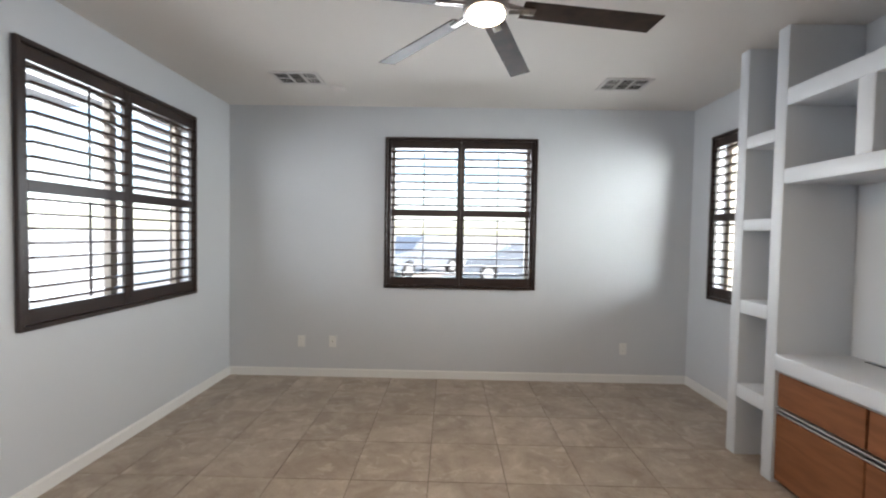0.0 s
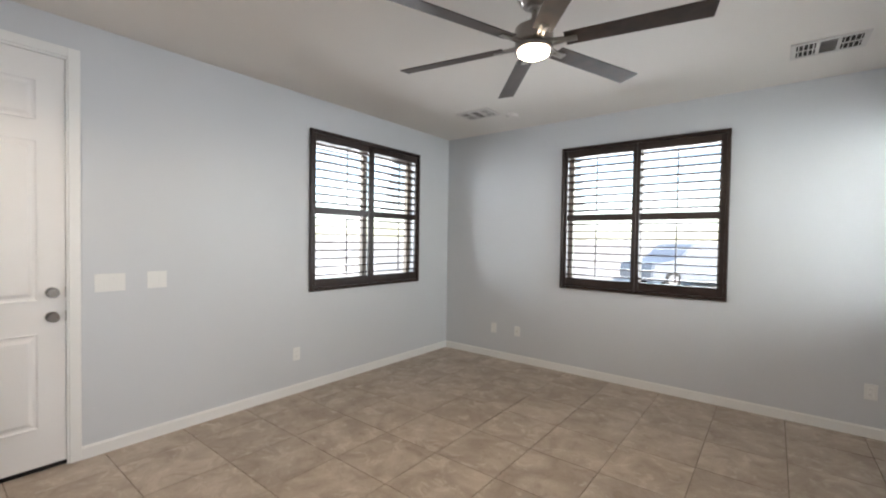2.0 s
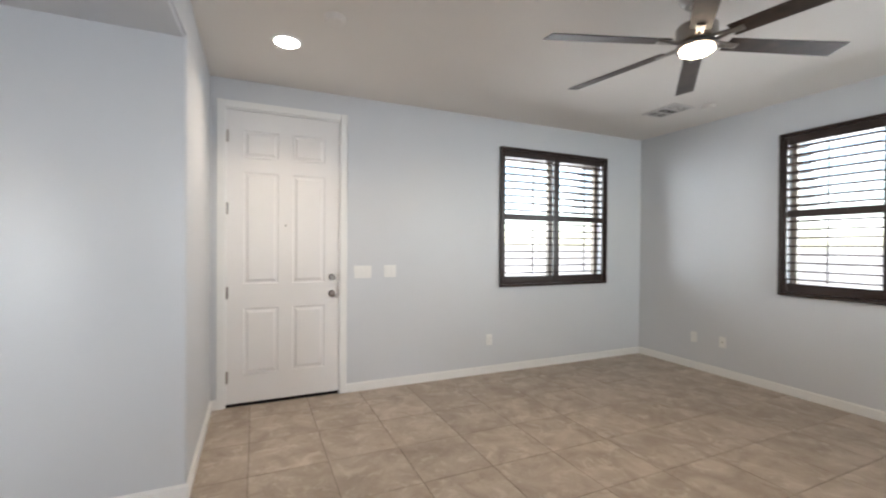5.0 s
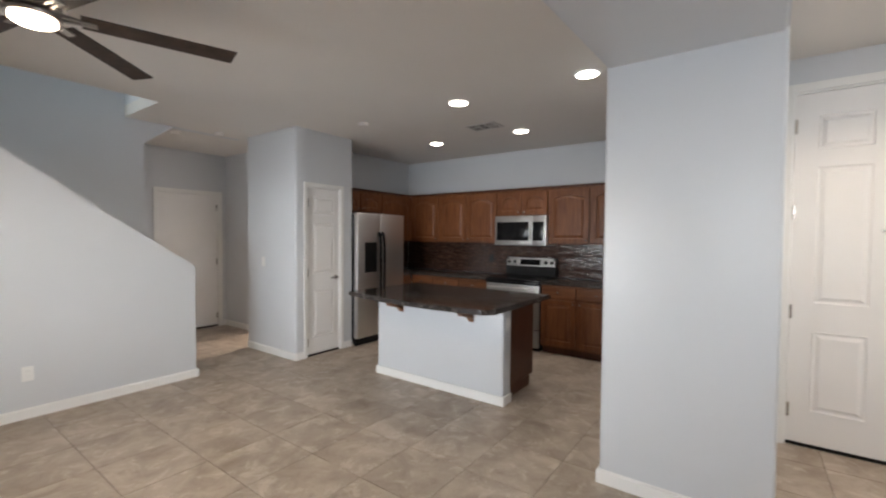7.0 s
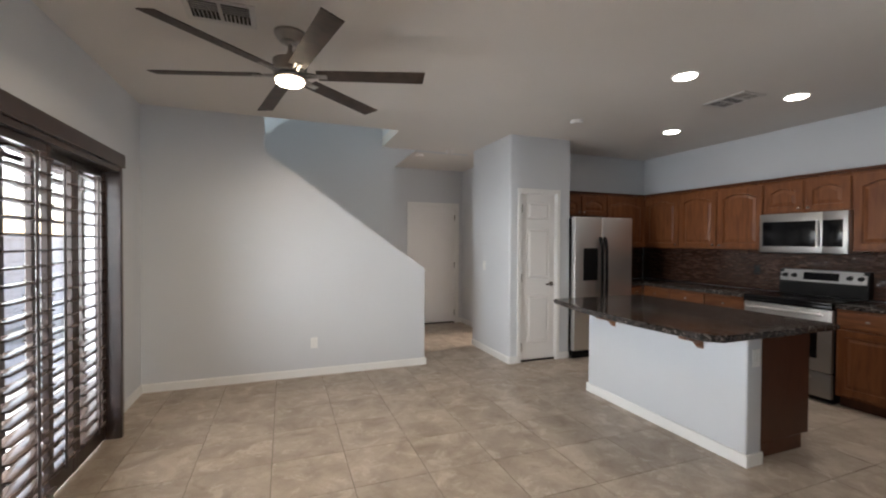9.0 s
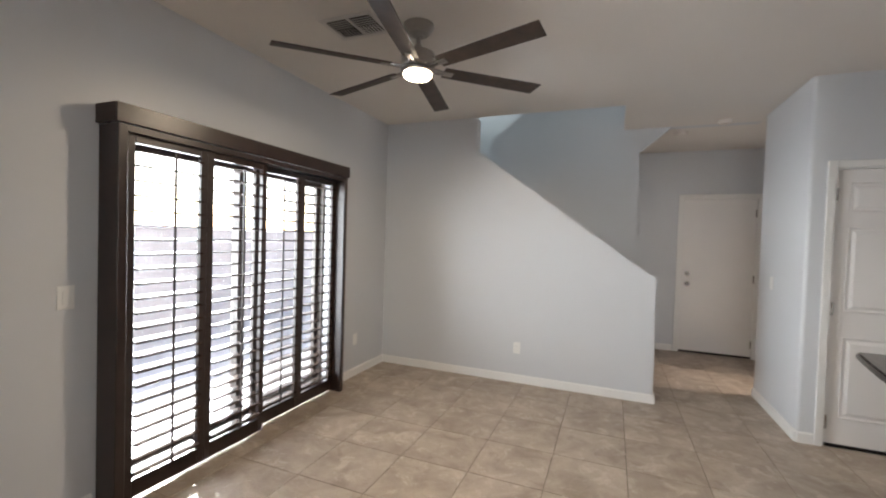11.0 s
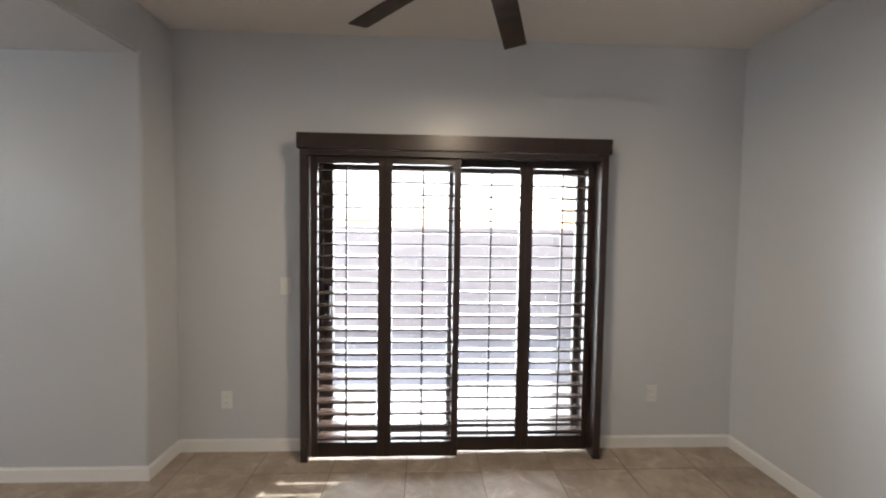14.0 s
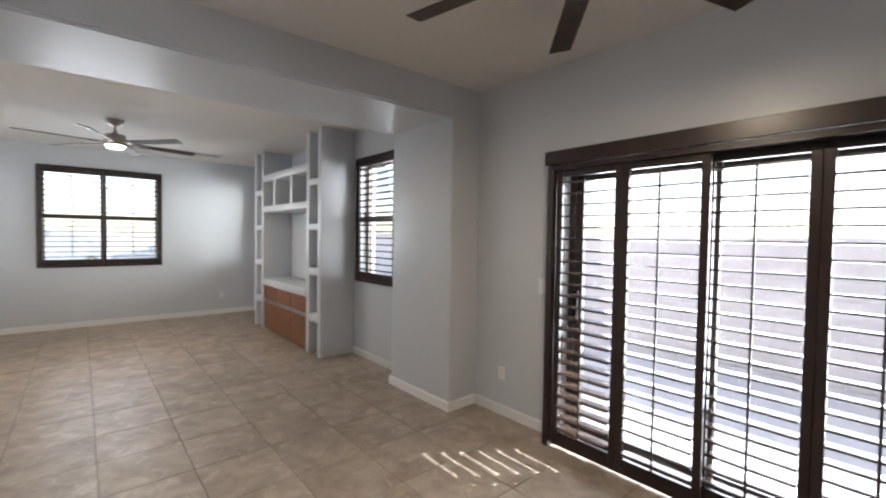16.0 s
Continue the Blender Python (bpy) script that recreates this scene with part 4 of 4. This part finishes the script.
def arch_door(bm, w, h, arch=True, depth=0.019):
    """A raised-panel door in local space: x along, z up, y = 0 is the back and -depth the front. The panel's head may be arched."""
    st = min(0.058, w * 0.22)
    n = 10 if arch else 1

    def outline(ins, rise):
        x0, x1, z0, z1 = -w / 2 + ins, w / 2 - ins, ins, h - ins
        pts = [(x0, z0), (x1, z0)]
        for i in range(n + 1):
            t = i / n
            x = x1 + (x0 - x1) * t
            pts.append((x, z1 - rise + rise * math.sin(math.pi * t) if arch else z1))
        return pts

    rise = min(0.05, w * 0.13) if arch else 0.0
    rings = []
    for ins, y, rs in ((0.0, 0.0, 0.0), (0.0, -depth + 0.003, 0.0), (0.003, -depth, 0.0), (st, -depth, rise), (st + 0.004, -depth + 0.011, rise), (st + 0.013, -depth + 0.011, rise), (st + 0.040, -depth + 0.001, rise)):
        if st + 0.040 > w / 2 - 0.004 and ins > st + 0.02:
            break
        rings.append([bm.verts.new((x, y, z)) for x, z in outline(ins, rs)])
    for r0, r1 in zip(rings, rings[1:]):
        k = len(r0)
        for i in range(k):
            bm.faces.new((r0[i], r0[(i + 1) % k], r1[(i + 1) % k], r1[i]))
    bm.faces.new(rings[-1])
    bm.faces.new(rings[0][::-1])
    bmesh.ops.recalc_face_normals(bm, faces=bm.faces)
    return bm


def knob(parent, x, z, y=-0.019):
    bm = bmesh.new()
    cyl(bm, (x, y - 0.008, z), 0.006, 0.016, "y", 10)
    bmesh.ops.create_uvsphere(bm, u_segments=12, v_segments=8, radius=0.0135, matrix=Matrix.Translation((x, y - 0.02, z)) @ Matrix.Diagonal((1, 0.7, 1, 1)))
    part("knob", bm, NICKEL, parent, "small nickel knob", True)


def pull(parent, x, z, y=-0.019):
    bm = bmesh.new()
    cyl(bm, (x, y - 0.008, z), 0.006, 0.016, "y", 10)
    bmesh.ops.create_uvsphere(bm, u_segments=12, v_segments=8, radius=0.014, matrix=Matrix.Translation((x, y - 0.02, z)) @ Matrix.Diagonal((1.3, 0.7, 0.8, 1)))
    part("knob", bm, NICKEL, parent, "small nickel knob", True)


def wall_cabinet(m, w, z0, z1, doors, depth=0.33, arch=True, knobs="down", label="cherry wood wall cabinet with arched raised-panel door"):
    """Local: x along the front as seen from the room, y = 0 the front of the carcass and y > 0 towards the wall."""
    c = placed("wall_cabinet", m, label, "kitchen cabinet", "wall cabinets")
    bm = bmesh.new()
    box(bm, -w / 2 + 0.0005, 0.0, z0, w / 2 - 0.0005, depth - 0.003, z1)
    part("body", bm, CAB, c)
    dw = w / doors
    for i in range(doors):
        cx = -w / 2 + (i + 0.5) * dw
        bm = arch_door(bmesh.new(), dw - 0.026, z1 - z0 - 0.05, arch)
        bmesh.ops.translate(bm, verts=bm.verts, vec=(cx, -0.0005, z0 + 0.015))
        d = part("cabinet_door", bm, CAB, c)
        side = 1 if (i % 2 == 0 and doors > 1) or (doors == 1 and knobs == "right") else -1
        knob(d, cx + side * (dw / 2 - 0.042), z0 + 0.05)
    bm = bmesh.new()
    box(bm, -w / 2 + 0.0005, -0.022, z1 - 0.002, w / 2 - 0.0005, depth - 0.003, z1 + 0.026, 0.004, 1)
    part("crown_strip", bm, PANELW, c, "dark wooden strip along the top")
    return c


def base_cabinet(m, w, doors, depth=0.61, drawer=True):
    c = placed("base_cabinet", m, "cherry wood base cabinet with drawer over raised-panel door", "kitchen cabinet", "base cabinets")
    bm = bmesh.new()
    box(bm, -w / 2 + 0.0005, 0.0, 0.10, w / 2 - 0.0005, depth - 0.003, 0.868)
    part("body", bm, CAB, c)
    bm = bmesh.new()
    box(bm, -w / 2 + 0.0005, 0.07, 0.0, w / 2 - 0.0005, depth - 0.003, 0.10)
    part("toe_kick", bm, PANELW, c)
    dw = w / doors
    for i in range(doors):
        cx = -w / 2 + (i + 0.5) * dw
        bm = bmesh.new()
        box(bm, cx - dw / 2 + 0.013, -0.020, 0.715, cx + dw / 2 - 0.013, -0.0005, 0.850, 0.005, 2)
        d = part("drawer_front", bm, CABH, c)
        pull(d, cx, 0.782)
        bm = arch_door(bmesh.new(), dw - 0.026, 0.565, False)
        bmesh.ops.translate(bm, verts=bm.verts, vec=(cx, -0.0005, 0.125))
        d = part("cabinet_door", bm, CAB, c)
        side = 1 if i % 2 == 0 and doors > 1 else -1
        knob(d, cx + side * (dw / 2 - 0.042), 0.655)
    return c


def on_west(y0, y1, x):
    """Pose of a unit on the kitchen's west wall between y0 and y1 with its front at x."""
    return pose(x, (y0 + y1) / 2, 0, 0, 0, 90), abs(y1 - y0)


for y0, y1, z0, n, k in ((-4.9595, -4.39, 1.375, 1, "right"), (-4.39, -3.352, 1.375, 2, ""), (-3.352, -2.592, 1.752, 2, ""), (-2.592, -2.05, 1.375, 1, "right"), (-2.05, -1.16, 1.375, 2, "")):
    m, w = on_west(y0, y1, UPF)
    wall_cabinet(m, w, z0, 2.105, n, knobs=k)
wall_cabinet(pose(-2.31, -4.96, 0, 0, 0, 180), 0.875, 1.80, 2.105, 2, depth=0.33, label="short cherry wood cabinet above the refrigerator")
wall_cabinet(pose(-3.098, -4.96, 0, 0, 0, 180), 0.70, 1.375, 2.105, 1, depth=0.33, label="cherry wood corner wall cabinet")
for y0, y1, n in ((-4.70, -4.27, 1), (-4.27, -3.80, 1), (-3.80, -3.335, 1), (-2.565, -1.65, 2), (-1.65, -1.16, 1)):
    m, w = on_west(y0, y1, CABF)
    base_cabinet(m, w, n)
base_cabinet(pose(-3.0, -4.69, 0, 0, 0, 180), 0.26, 1)

# worktops, back slabs
CZ0, CZ1 = 0.870, 0.910
for y0, y1 in ((YK + 0.002, -3.333), (-2.567, -1.159)):
    bm = bmesh.new()
    box(bm, XK + 0.002, y0, CZ0, CABF + 0.03, y1, CZ1, 0.008, 2)
    solid("worktop", bm, GRAN, "polished dark speckled granite worktop on cabinets", "worktop", "worktops", smooth=True)
bm = bmesh.new()
box(bm, CABF + 0.031, YK + 0.002, CZ0, -2.87, -4.66, CZ1, 0.008, 2)
solid("worktop", bm, GRAN, "polished dark granite corner worktop beside the refrigerator", "worktop", "worktops", smooth=True)


def mosaic(m, length, height, label):
    """Grout bed with uneven glass strips laid in courses; local x along the wall, y = 0 the face, z up."""
    splash = placed("backsplash", m, label, "backsplash", kind="structure")
    bm = bmesh.new()
    box(bm, 0, 0.0, 0, length, 0.0075, height)
    part("grout_bed", bm, MORTAR, splash)
    vs, fs = [], []
    rows = int(height / 0.0125)
    for r in range(rows):
        z0 = 0.001 + r * height / rows
        z1 = z0 + height / rows - 0.0018
        x = 0.002 + random.uniform(0, 0.03)
        while x < length - 0.03:
            x1 = min(x + random.choice((0.025, 0.04, 0.055, 0.07)), length - 0.002)
            a, c = random.gauss(0, 0.0011), random.gauss(0, 0.0003)
            k = len(vs)
            d = -0.0025
            vs += [(x, d - a - c, z0), (x1 - 0.0018, d + a - c, z0), (x1 - 0.0018, d + a + c, z1), (x, d - a + c, z1), (x, 0.001, z0), (x1 - 0.0018, 0.001, z0), (x1 - 0.0018, 0.001, z1), (x, 0.001, z1)]
            fs += [(k, k + 1, k + 2, k + 3), (k, k + 4, k + 5, k + 1), (k + 1, k + 5, k + 6, k + 2), (k + 2, k + 6, k + 7, k + 3), (k + 3, k + 7, k + 4, k)]
            x = x1
    me = bpy.data.meshes.new("mosaic_strips")
    me.from_pydata(vs, [], fs)
    me.materials.append(MOSAIC)
    tagged(part("mosaic_strips", me, MOSAIC, splash), kind="stuff")
    return splash


mosaic(pose(XK + 0.0085, YK + 0.012, CZ1 + 0.001, 0, 0, 90), -1.16 - YK - 0.012, 1.374 - CZ1, "bronze and brown glass strip mosaic backsplash")
mosaic(pose(-2.87, YK + 0.0085, CZ1 + 0.001, 0, 0, 180), 3.78 - 2.87 - 0.013, 1.374 - CZ1, "bronze and brown glass strip mosaic backsplash")

for y in (-3.62, -1.62):
    o = placed("outlet", pose(XK + 0.0055, y, 1.14, 0, 0, 90), "dark brown socket plate in the mosaic backsplash", "outlet", "outlets")
    bm = bmesh.new()
    box(bm, -0.036, -0.006, -0.058, 0.036, 0.0, 0.058, 0.003, 2)
    part("plate", bm, BLACK, o)
    for z in (-0.020, 0.020):
        bm = bmesh.new()
        box(bm, -0.016, -0.009, z - 0.014, 0.016, -0.0065, z + 0.014, 0.004, 2)
        part("socket", bm, BLACK, o)

# refrigerator
fr = thing("refrigerator", (-2.39, -4.95, 0), "stainless steel side-by-side refrigerator with black handles", "refrigerator")
FX0, FX1, FXM, FY = -2.845, -1.935, -2.355, -4.585


def fbox(name, x0, y0, z0, x1, y1, z1, mtl, par=None, lab="", bev=0.004, seg=2):
    bm = bmesh.new()
    box(bm, x0, y0, z0, x1, y1, z1, bev, seg)
    return part(name, bm, mtl, par or fr, lab, True)


fbox("body", FX0 + 0.005, YK + 0.03, 0.03, FX1 - 0.005, FY - 0.075, 1.745, BLACK, lab="black cabinet sides")
fbox("toe_grille", FX0 + 0.01, FY - 0.07, 0.0, FX1 - 0.01, FY - 0.04, 0.095, BLACK)
d1 = fbox("freezer_door", FXM + 0.004, FY - 0.07, 0.10, FX1, FY, 1.765, STEEL, lab="brushed stainless door", bev=0.012, seg=3)
d2 = fbox("fridge_door", FX0, FY - 0.07, 0.10, FXM - 0.004, FY, 1.765, STEEL, lab="brushed stainless door", bev=0.012, seg=3)
for dd, x in ((d1, FXM + 0.035), (d2, FXM - 0.035)):
    bm = bmesh.new()
    pts = [(FY + 0.002, 0.46), (FY + 0.035, 0.50), (FY + 0.055, 0.62), (FY + 0.060, 1.0), (FY + 0.055, 1.38), (FY + 0.035, 1.49), (FY + 0.002, 1.52)]
    inner = [(a - 0.022, b) for a, b in pts[1:-1]]
    prism(bm, [*pts, (FY + 0.002, 1.46), *[(a, b + (0.02 if b < 0.9 else -0.02 if b > 1.1 else 0)) for a, b in inner[::-1]], (FY + 0.002, 0.52)], "x", x - 0.014, x + 0.014)
    part("handle", bm, BLACK, dd, "curved black handle", True)
disp = fbox("water_dispenser", -2.285, FY - 0.002, 0.97, -2.065, FY + 0.006, 1.375, BLACK, d1, "black water dispenser")
# microwave
mw = thing("microwave", (-3.5, -2.972, 1.35), "stainless steel microwave under the wall cabinets", "microwave")
MX = XK + 0.405


def mbox(name, x0, y0, z0, x1, y1, z1, mtl, par=None, lab="", bev=0.003):
    bm = bmesh.new()
    box(bm, x0, y0, z0, x1, y1, z1, bev, 2)
    return part(name, bm, mtl, par or mw, lab, True)


mbox("body", XK + 0.012, -3.350, 1.352, MX - 0.03, -2.594, 1.749, STEEL)
md = mbox("door", MX - 0.029, -3.350, 1.352, MX, -2.79, 1.749, STEELD, lab="stainless door frame")
mbox("window", MX - 0.002, -3.318, 1.415, MX + 0.003, -2.835, 1.668, GLASSB, md, "black glass window")
mbox("control_panel", MX - 0.029, -2.788, 1.352, MX - 0.001, -2.594, 1.749, STEELD)
mbox("keypad", MX - 0.002, -2.786, 1.415, MX + 0.002, -2.630, 1.668, GLASSB, None, "black glass keypad")
bm = bmesh.new()
cyl(bm, (MX + 0.032, -2.815, 1.54), 0.010, 0.26, "z", 14)
for z in (1.43, 1.65):
    cyl(bm, (MX + 0.015, -2.815, z), 0.008, 0.034, "x", 10)
part("handle", bm, STEEL, md, "bright steel bar handle", True)
mbox("vent_grille", MX - 0.04, -3.33, 1.343, MX - 0.01, -2.62, 1.3515, BLACK)
# range
rg = thing("range_cooker", (-3.45, -2.95, 0), "stainless steel electric range with black glass cooktop", "cooker")
RX, RY0, RY1 = -3.115, -3.331, -2.569


def rbox(name, x0, y0, z0, x1, y1, z1, mtl, par=None, lab="", bev=0.004):
    bm = bmesh.new()
    box(bm, x0, y0, z0, x1, y1, z1, bev, 2)
    return part(name, bm, mtl, par or rg, lab, True)


rbox("body", XK + 0.03, RY0, 0.05, RX - 0.045, RY1, 0.885, BLACK)
rbox("plinth", XK + 0.08, RY0 + 0.02, 0.0, RX - 0.08, RY1 - 0.02, 0.05, BLACK)
rbox("cooktop", XK + 0.03, RY0 - 0.001, 0.886, RX + 0.012, RY1 + 0.001, 0.918, GLASSB, None, "black glass cooktop", 0.008)
rbox("front_lip", RX - 0.04, RY0, 0.850, RX + 0.010, RY1, 0.8855, GLASSB, None, "black front edge")
od = rbox("oven_door", RX - 0.044, RY0 + 0.003, 0.285, RX, RY1 - 0.003, 0.846, STEELD, None, "stainless oven door", 0.006)
rbox("oven_window", RX - 0.002, RY0 + 0.11, 0.40, RX + 0.003, RY1 - 0.11, 0.72, GLASSB, od, "black oven window")
bm = bmesh.new()
cyl(bm, (RX + 0.045, -2.95, 0.805), 0.012, 0.66, "y", 14)
for y in (-3.24, -2.66):
    cyl(bm, (RX + 0.022, y, 0.805), 0.010, 0.046, "x", 10)
part("oven_handle", bm, STEEL, od, "bright steel bar handle", True)
dr = rbox("drawer", RX - 0.044, RY0 + 0.003, 0.055, RX - 0.002, RY1 - 0.003, 0.272, STEELD, None, "stainless storage drawer", 0.006)
rbox("drawer_handle", RX - 0.002, RY0 + 0.15, 0.215, RX + 0.018, RY1 - 0.15, 0.238, STEEL, dr)
bm = bmesh.new()
prism(bm, [(XK + 0.03, 0.919), (XK + 0.105, 0.919), (XK + 0.105, 1.03), (XK + 0.085, 1.165), (XK + 0.03, 1.175)], "y", RY0 + 0.004, RY1 - 0.004)
bg = part("backguard", bm, BLACK, rg, "black glass backguard")
bm = bmesh.new()
prism(bm, [(XK + 0.1005, 1.052), (XK + 0.1075, 1.052), (XK + 0.0885, 1.172), (XK + 0.0815, 1.172)], "y", RY0 + 0.016, RY1 - 0.016)
bmesh.ops.bevel(bm, geom=[e for e in bm.edges if all(v.co.z > 1.1 for v in e.verts) and abs(e.verts[0].co.y - e.verts[1].co.y) < 0.01], offset=0.03, segments=4, affect="EDGES")
cp = part("control_panel", bm, STEELD, rg, "stainless control panel")
bm = bmesh.new()
prism(bm, [(XK + 0.104, 1.072), (XK + 0.1085, 1.072), (XK + 0.0955, 1.148), (XK + 0.091, 1.148)], "y", -3.10, -2.80)
part("display", bm, GLASSB, cp, "black clock display")
for y in (-3.27, -3.185, -2.715, -2.63):
    bm = bmesh.new()
    cyl(bm, (XK + 0.112, y, 1.108), 0.024, 0.028, "x", 20, 0.019)
    part("control_knob", bm, BLACK, cp, "round black knob", True)

# island
isl = thing("kitchen_island", (-1.7, -2.9, 0), "white painted kitchen island with dark wooden end panel", "kitchen island")


def ibox(name, x0, y0, z0, x1, y1, z1, mtl, lab="", bev=0.003, seg=1):
    bm = bmesh.new()
    box(bm, x0, y0, z0, x1, y1, z1, bev, seg)
    return part(name, bm, mtl, isl, lab, True)


ibox("half_wall", -1.507, -3.640, 0, -1.363, -2.143, 0.868, PAINT, "pale grey painted half wall", 0.012, 3)
ibox("cabinet_body", -2.085, -3.600, 0.10, -1.5075, -2.190, 0.868, PANELW, "dark brown wooden end panel")
ibox("toe_kick", -2.010, -3.600, 0.0, -1.5075, -2.190, 0.0995, PANELW)
for x0, y0, x1, y1 in ((-1.363, -3.654, -1.349, -2.129), (-1.507, -2.143, -1.363, -2.129), (-1.507, -3.654, -1.363, -3.640)):
    ibox("skirting", x0 + 0.0005, y0, 0, x1 - 0.0005 if x1 < -1.36 else x1, y1, 0.082, TRIM, "white skirting", 0.003)
for y in (-2.47, -3.31):
    bm = bmesh.new()
    prism(bm, [(-1.362, 0.869), (-1.09, 0.869), (-1.09, 0.842), (-1.12, 0.825), (-1.16, 0.80), (-1.19, 0.768), (-1.24, 0.760), (-1.32, 0.735), (-1.362, 0.69)], "y", y - 0.028, y + 0.028)
    bmesh.ops.bevel(bm, geom=list(bm.edges), offset=0.003, segments=1, affect="EDGES")
    part("corbel", bm, SHELFW, isl, "brown wooden corbel")
for i in range(3):
    y0 = -3.59 + i * 0.468
    bm = arch_door(bmesh.new(), 0.44, 0.70, False)
    m = pose(-2.0855, y0 + 0.23, 0.13, 0, 0, -90)
    bmesh.ops.transform(bm, matrix=m, verts=bm.verts)
    part("cabinet_door", bm, CAB, isl)
bm = bmesh.new()
n = 14
front = []
for i in range(n + 1):
    t = i / n
    y = -3.655 + t * 1.595
    front.append((-0.965 + 0.115 * t + 0.085 * math.sin(math.pi * t), y))
prism(bm, [(-2.02, -3.66), *front, (-0.93, -1.985), (-2.02, -1.985)], "z", CZ0 - 0.0, CZ1 + 0.002)
bmesh.ops.bevel(bm, geom=[e for e in bm.edges if abs(e.verts[0].co.z - e.verts[1].co.z) < 1e-5], offset=0.009, segments=2, affect="EDGES")
solid("island_worktop", bm, GRAN, "polished dark granite island top with bowed edge", "worktop", smooth=True)

# ---- outside ----
bm = bmesh.new()
prism(bm, [(-400, -400), (400, -400), (400, 400), (-400, 400)], "z", -0.5, -0.16)
solid("ground", bm, DIRT, "pale gravel ground round the house", "ground", kind="structure")
bm = bmesh.new()
box(bm, XD + T, -8, -0.16, 5.9, 5, -0.03)
solid("patio", bm, CONC, "pale concrete patio slab", "patio", kind="structure")
fence = thing("block_fence", (6.3, -2.5, -0.16), "tan concrete block garden wall", "fence")
bm = bmesh.new()
box(bm, 6.0, -14, -0.16, 6.15, 9, 1.455)
part("wall_core", bm, BLOCK, fence)
bm = bmesh.new()
box(bm, 5.994, -0.196, -0.096, 5.999, 0.196, 0.096, 0.004, 1)
blk = mesh_of("block", bm, BLOCK)
for r in range(8):
    for k in range(24):
        ob = part("block", blk, BLOCK, fence)
        ob.matrix_basis = pose(0, -6.4 + k * 0.402 + (r % 2) * 0.2, -0.056 + r * 0.200)
bm = bmesh.new()
box(bm, 5.96, -14, 1.455, 6.19, 9, 1.51, 0.01, 1)
part("coping", bm, BLOCK, fence)
# unseen slab added above the east side to keep the sun off most louvers
bm = bmesh.new()
box(bm, 4.3, -5.55, 3.15, 6.05, 5.0, 3.30)
box(bm, 4.3, -9.5, 3.15, 7.4, -5.55, 3.30)
solid("patio_cover", bm, TRIM, "unseen white slab added to block the sun", "roof", kind="structure")
# west and north eaves; the stairs slab is added unseen to block the sun
for x0, y0, x1, y1, n in ((XW - T - 0.7, -0.9, XW - T, YN + 0.8, "west"), (XW - T, YN + T, XD + T, YN + 0.8, "north"), (XD + T, -8.0, XD + T + 1.8, -4.6, "stairs")):
    bm = bmesh.new()
    e = 4.80 if n == "stairs" else C + 0.12
    box(bm, x0, y0, e, x1, y1, e + 0.12)
    solid("eave_" + n, bm, STUCCO, "tan stucco roof overhang, the stair one added to block sun", "roof", kind="structure")

def car(m, tall=1.0):
    c = placed("car", m, "blue-grey parked car in the street", "car")
    bm = bmesh.new()
    prism(bm, [(-2.15, 0.25), (2.15, 0.25), (2.2, 0.55), (2.1, 0.78), (1.15, 0.92), (0.55, 1.38), (-0.95, 1.42), (-1.65, 0.98), (-2.15, 0.92)], "y", -0.85, 0.85)
    bmesh.ops.scale(bm, verts=bm.verts, vec=(1, 1, tall))
    bmesh.ops.bevel(bm, geom=list(bm.edges), offset=0.05, segments=2, affect="EDGES")
    part("body", bm, CARP, c, "", True)
    for s in (-1, 1):
        bm = bmesh.new()
        prism(bm, [(-1.45, 0.98), (0.95, 0.96), (0.5, 1.30), (-0.9, 1.34)], "y", s * 0.852, s * 0.858)
        bmesh.ops.scale(bm, verts=bm.verts, vec=(1, 1, tall))
        part("side_window", bm, CARG, c)
        for x in (-1.3, 1.35):
            bm = bmesh.new()
            cyl(bm, (x, s * 0.78, 0.32), 0.32, 0.2, "y", 24)
            wh = part("wheel", bm, RUBBER, c, "", True)
            bm = bmesh.new()
            cyl(bm, (x, s * 0.86, 0.32), 0.19, 0.05, "y", 20)
            part("rim", bm, STEEL, wh, "", True)
    return c


car(pose(3.0, 15.4, -0.16, 0, 0, 176), 0.98)
car(pose(-1.1, 17.6, -0.16, 0, 0, -128), 1.1)


# ---- floor tiles ----
P = 0.459
X0, Y0 = 0.107, 2.72
bm = bmesh.new()
g = 0.0022
box(bm, -P / 2 + g, -P / 2 + g, -0.012, P / 2 - g, P / 2 - g, 0.0, 0.0012, 1)
tile = mesh_of("tile", bm, TILE)
rest = bmesh.new()
spots = []
i0, i1 = math.floor((XK - X0) / P), math.ceil((XD - X0) / P)
j0, j1 = math.floor((-7.35 - Y0) / P), math.ceil((YN - Y0) / P)
for i in range(i0, i1):
    for j in range(j0, j1):
        x, y = X0 + (i + 0.5) * P, Y0 + (j + 0.5) * P
        if x < XW - 0.25 and y > -1.0 or y < YS - 0.3 and x > 0.2:
            continue
        spots.append((x, y))
for x, y in spots:
    if x > -2.1 and y > -5.0:
        ob = part("tile", tile, TILE, floor)
        ob.matrix_basis = pose(x, y, random.uniform(-0.0003, 0.0003))
    else:
        box(rest, x - P / 2 + g, y - P / 2 + g, -0.012, x + P / 2 - g, y + P / 2 - g, 0.0)
tagged(part("far_tiles", rest, TILE, floor), kind="stuff")
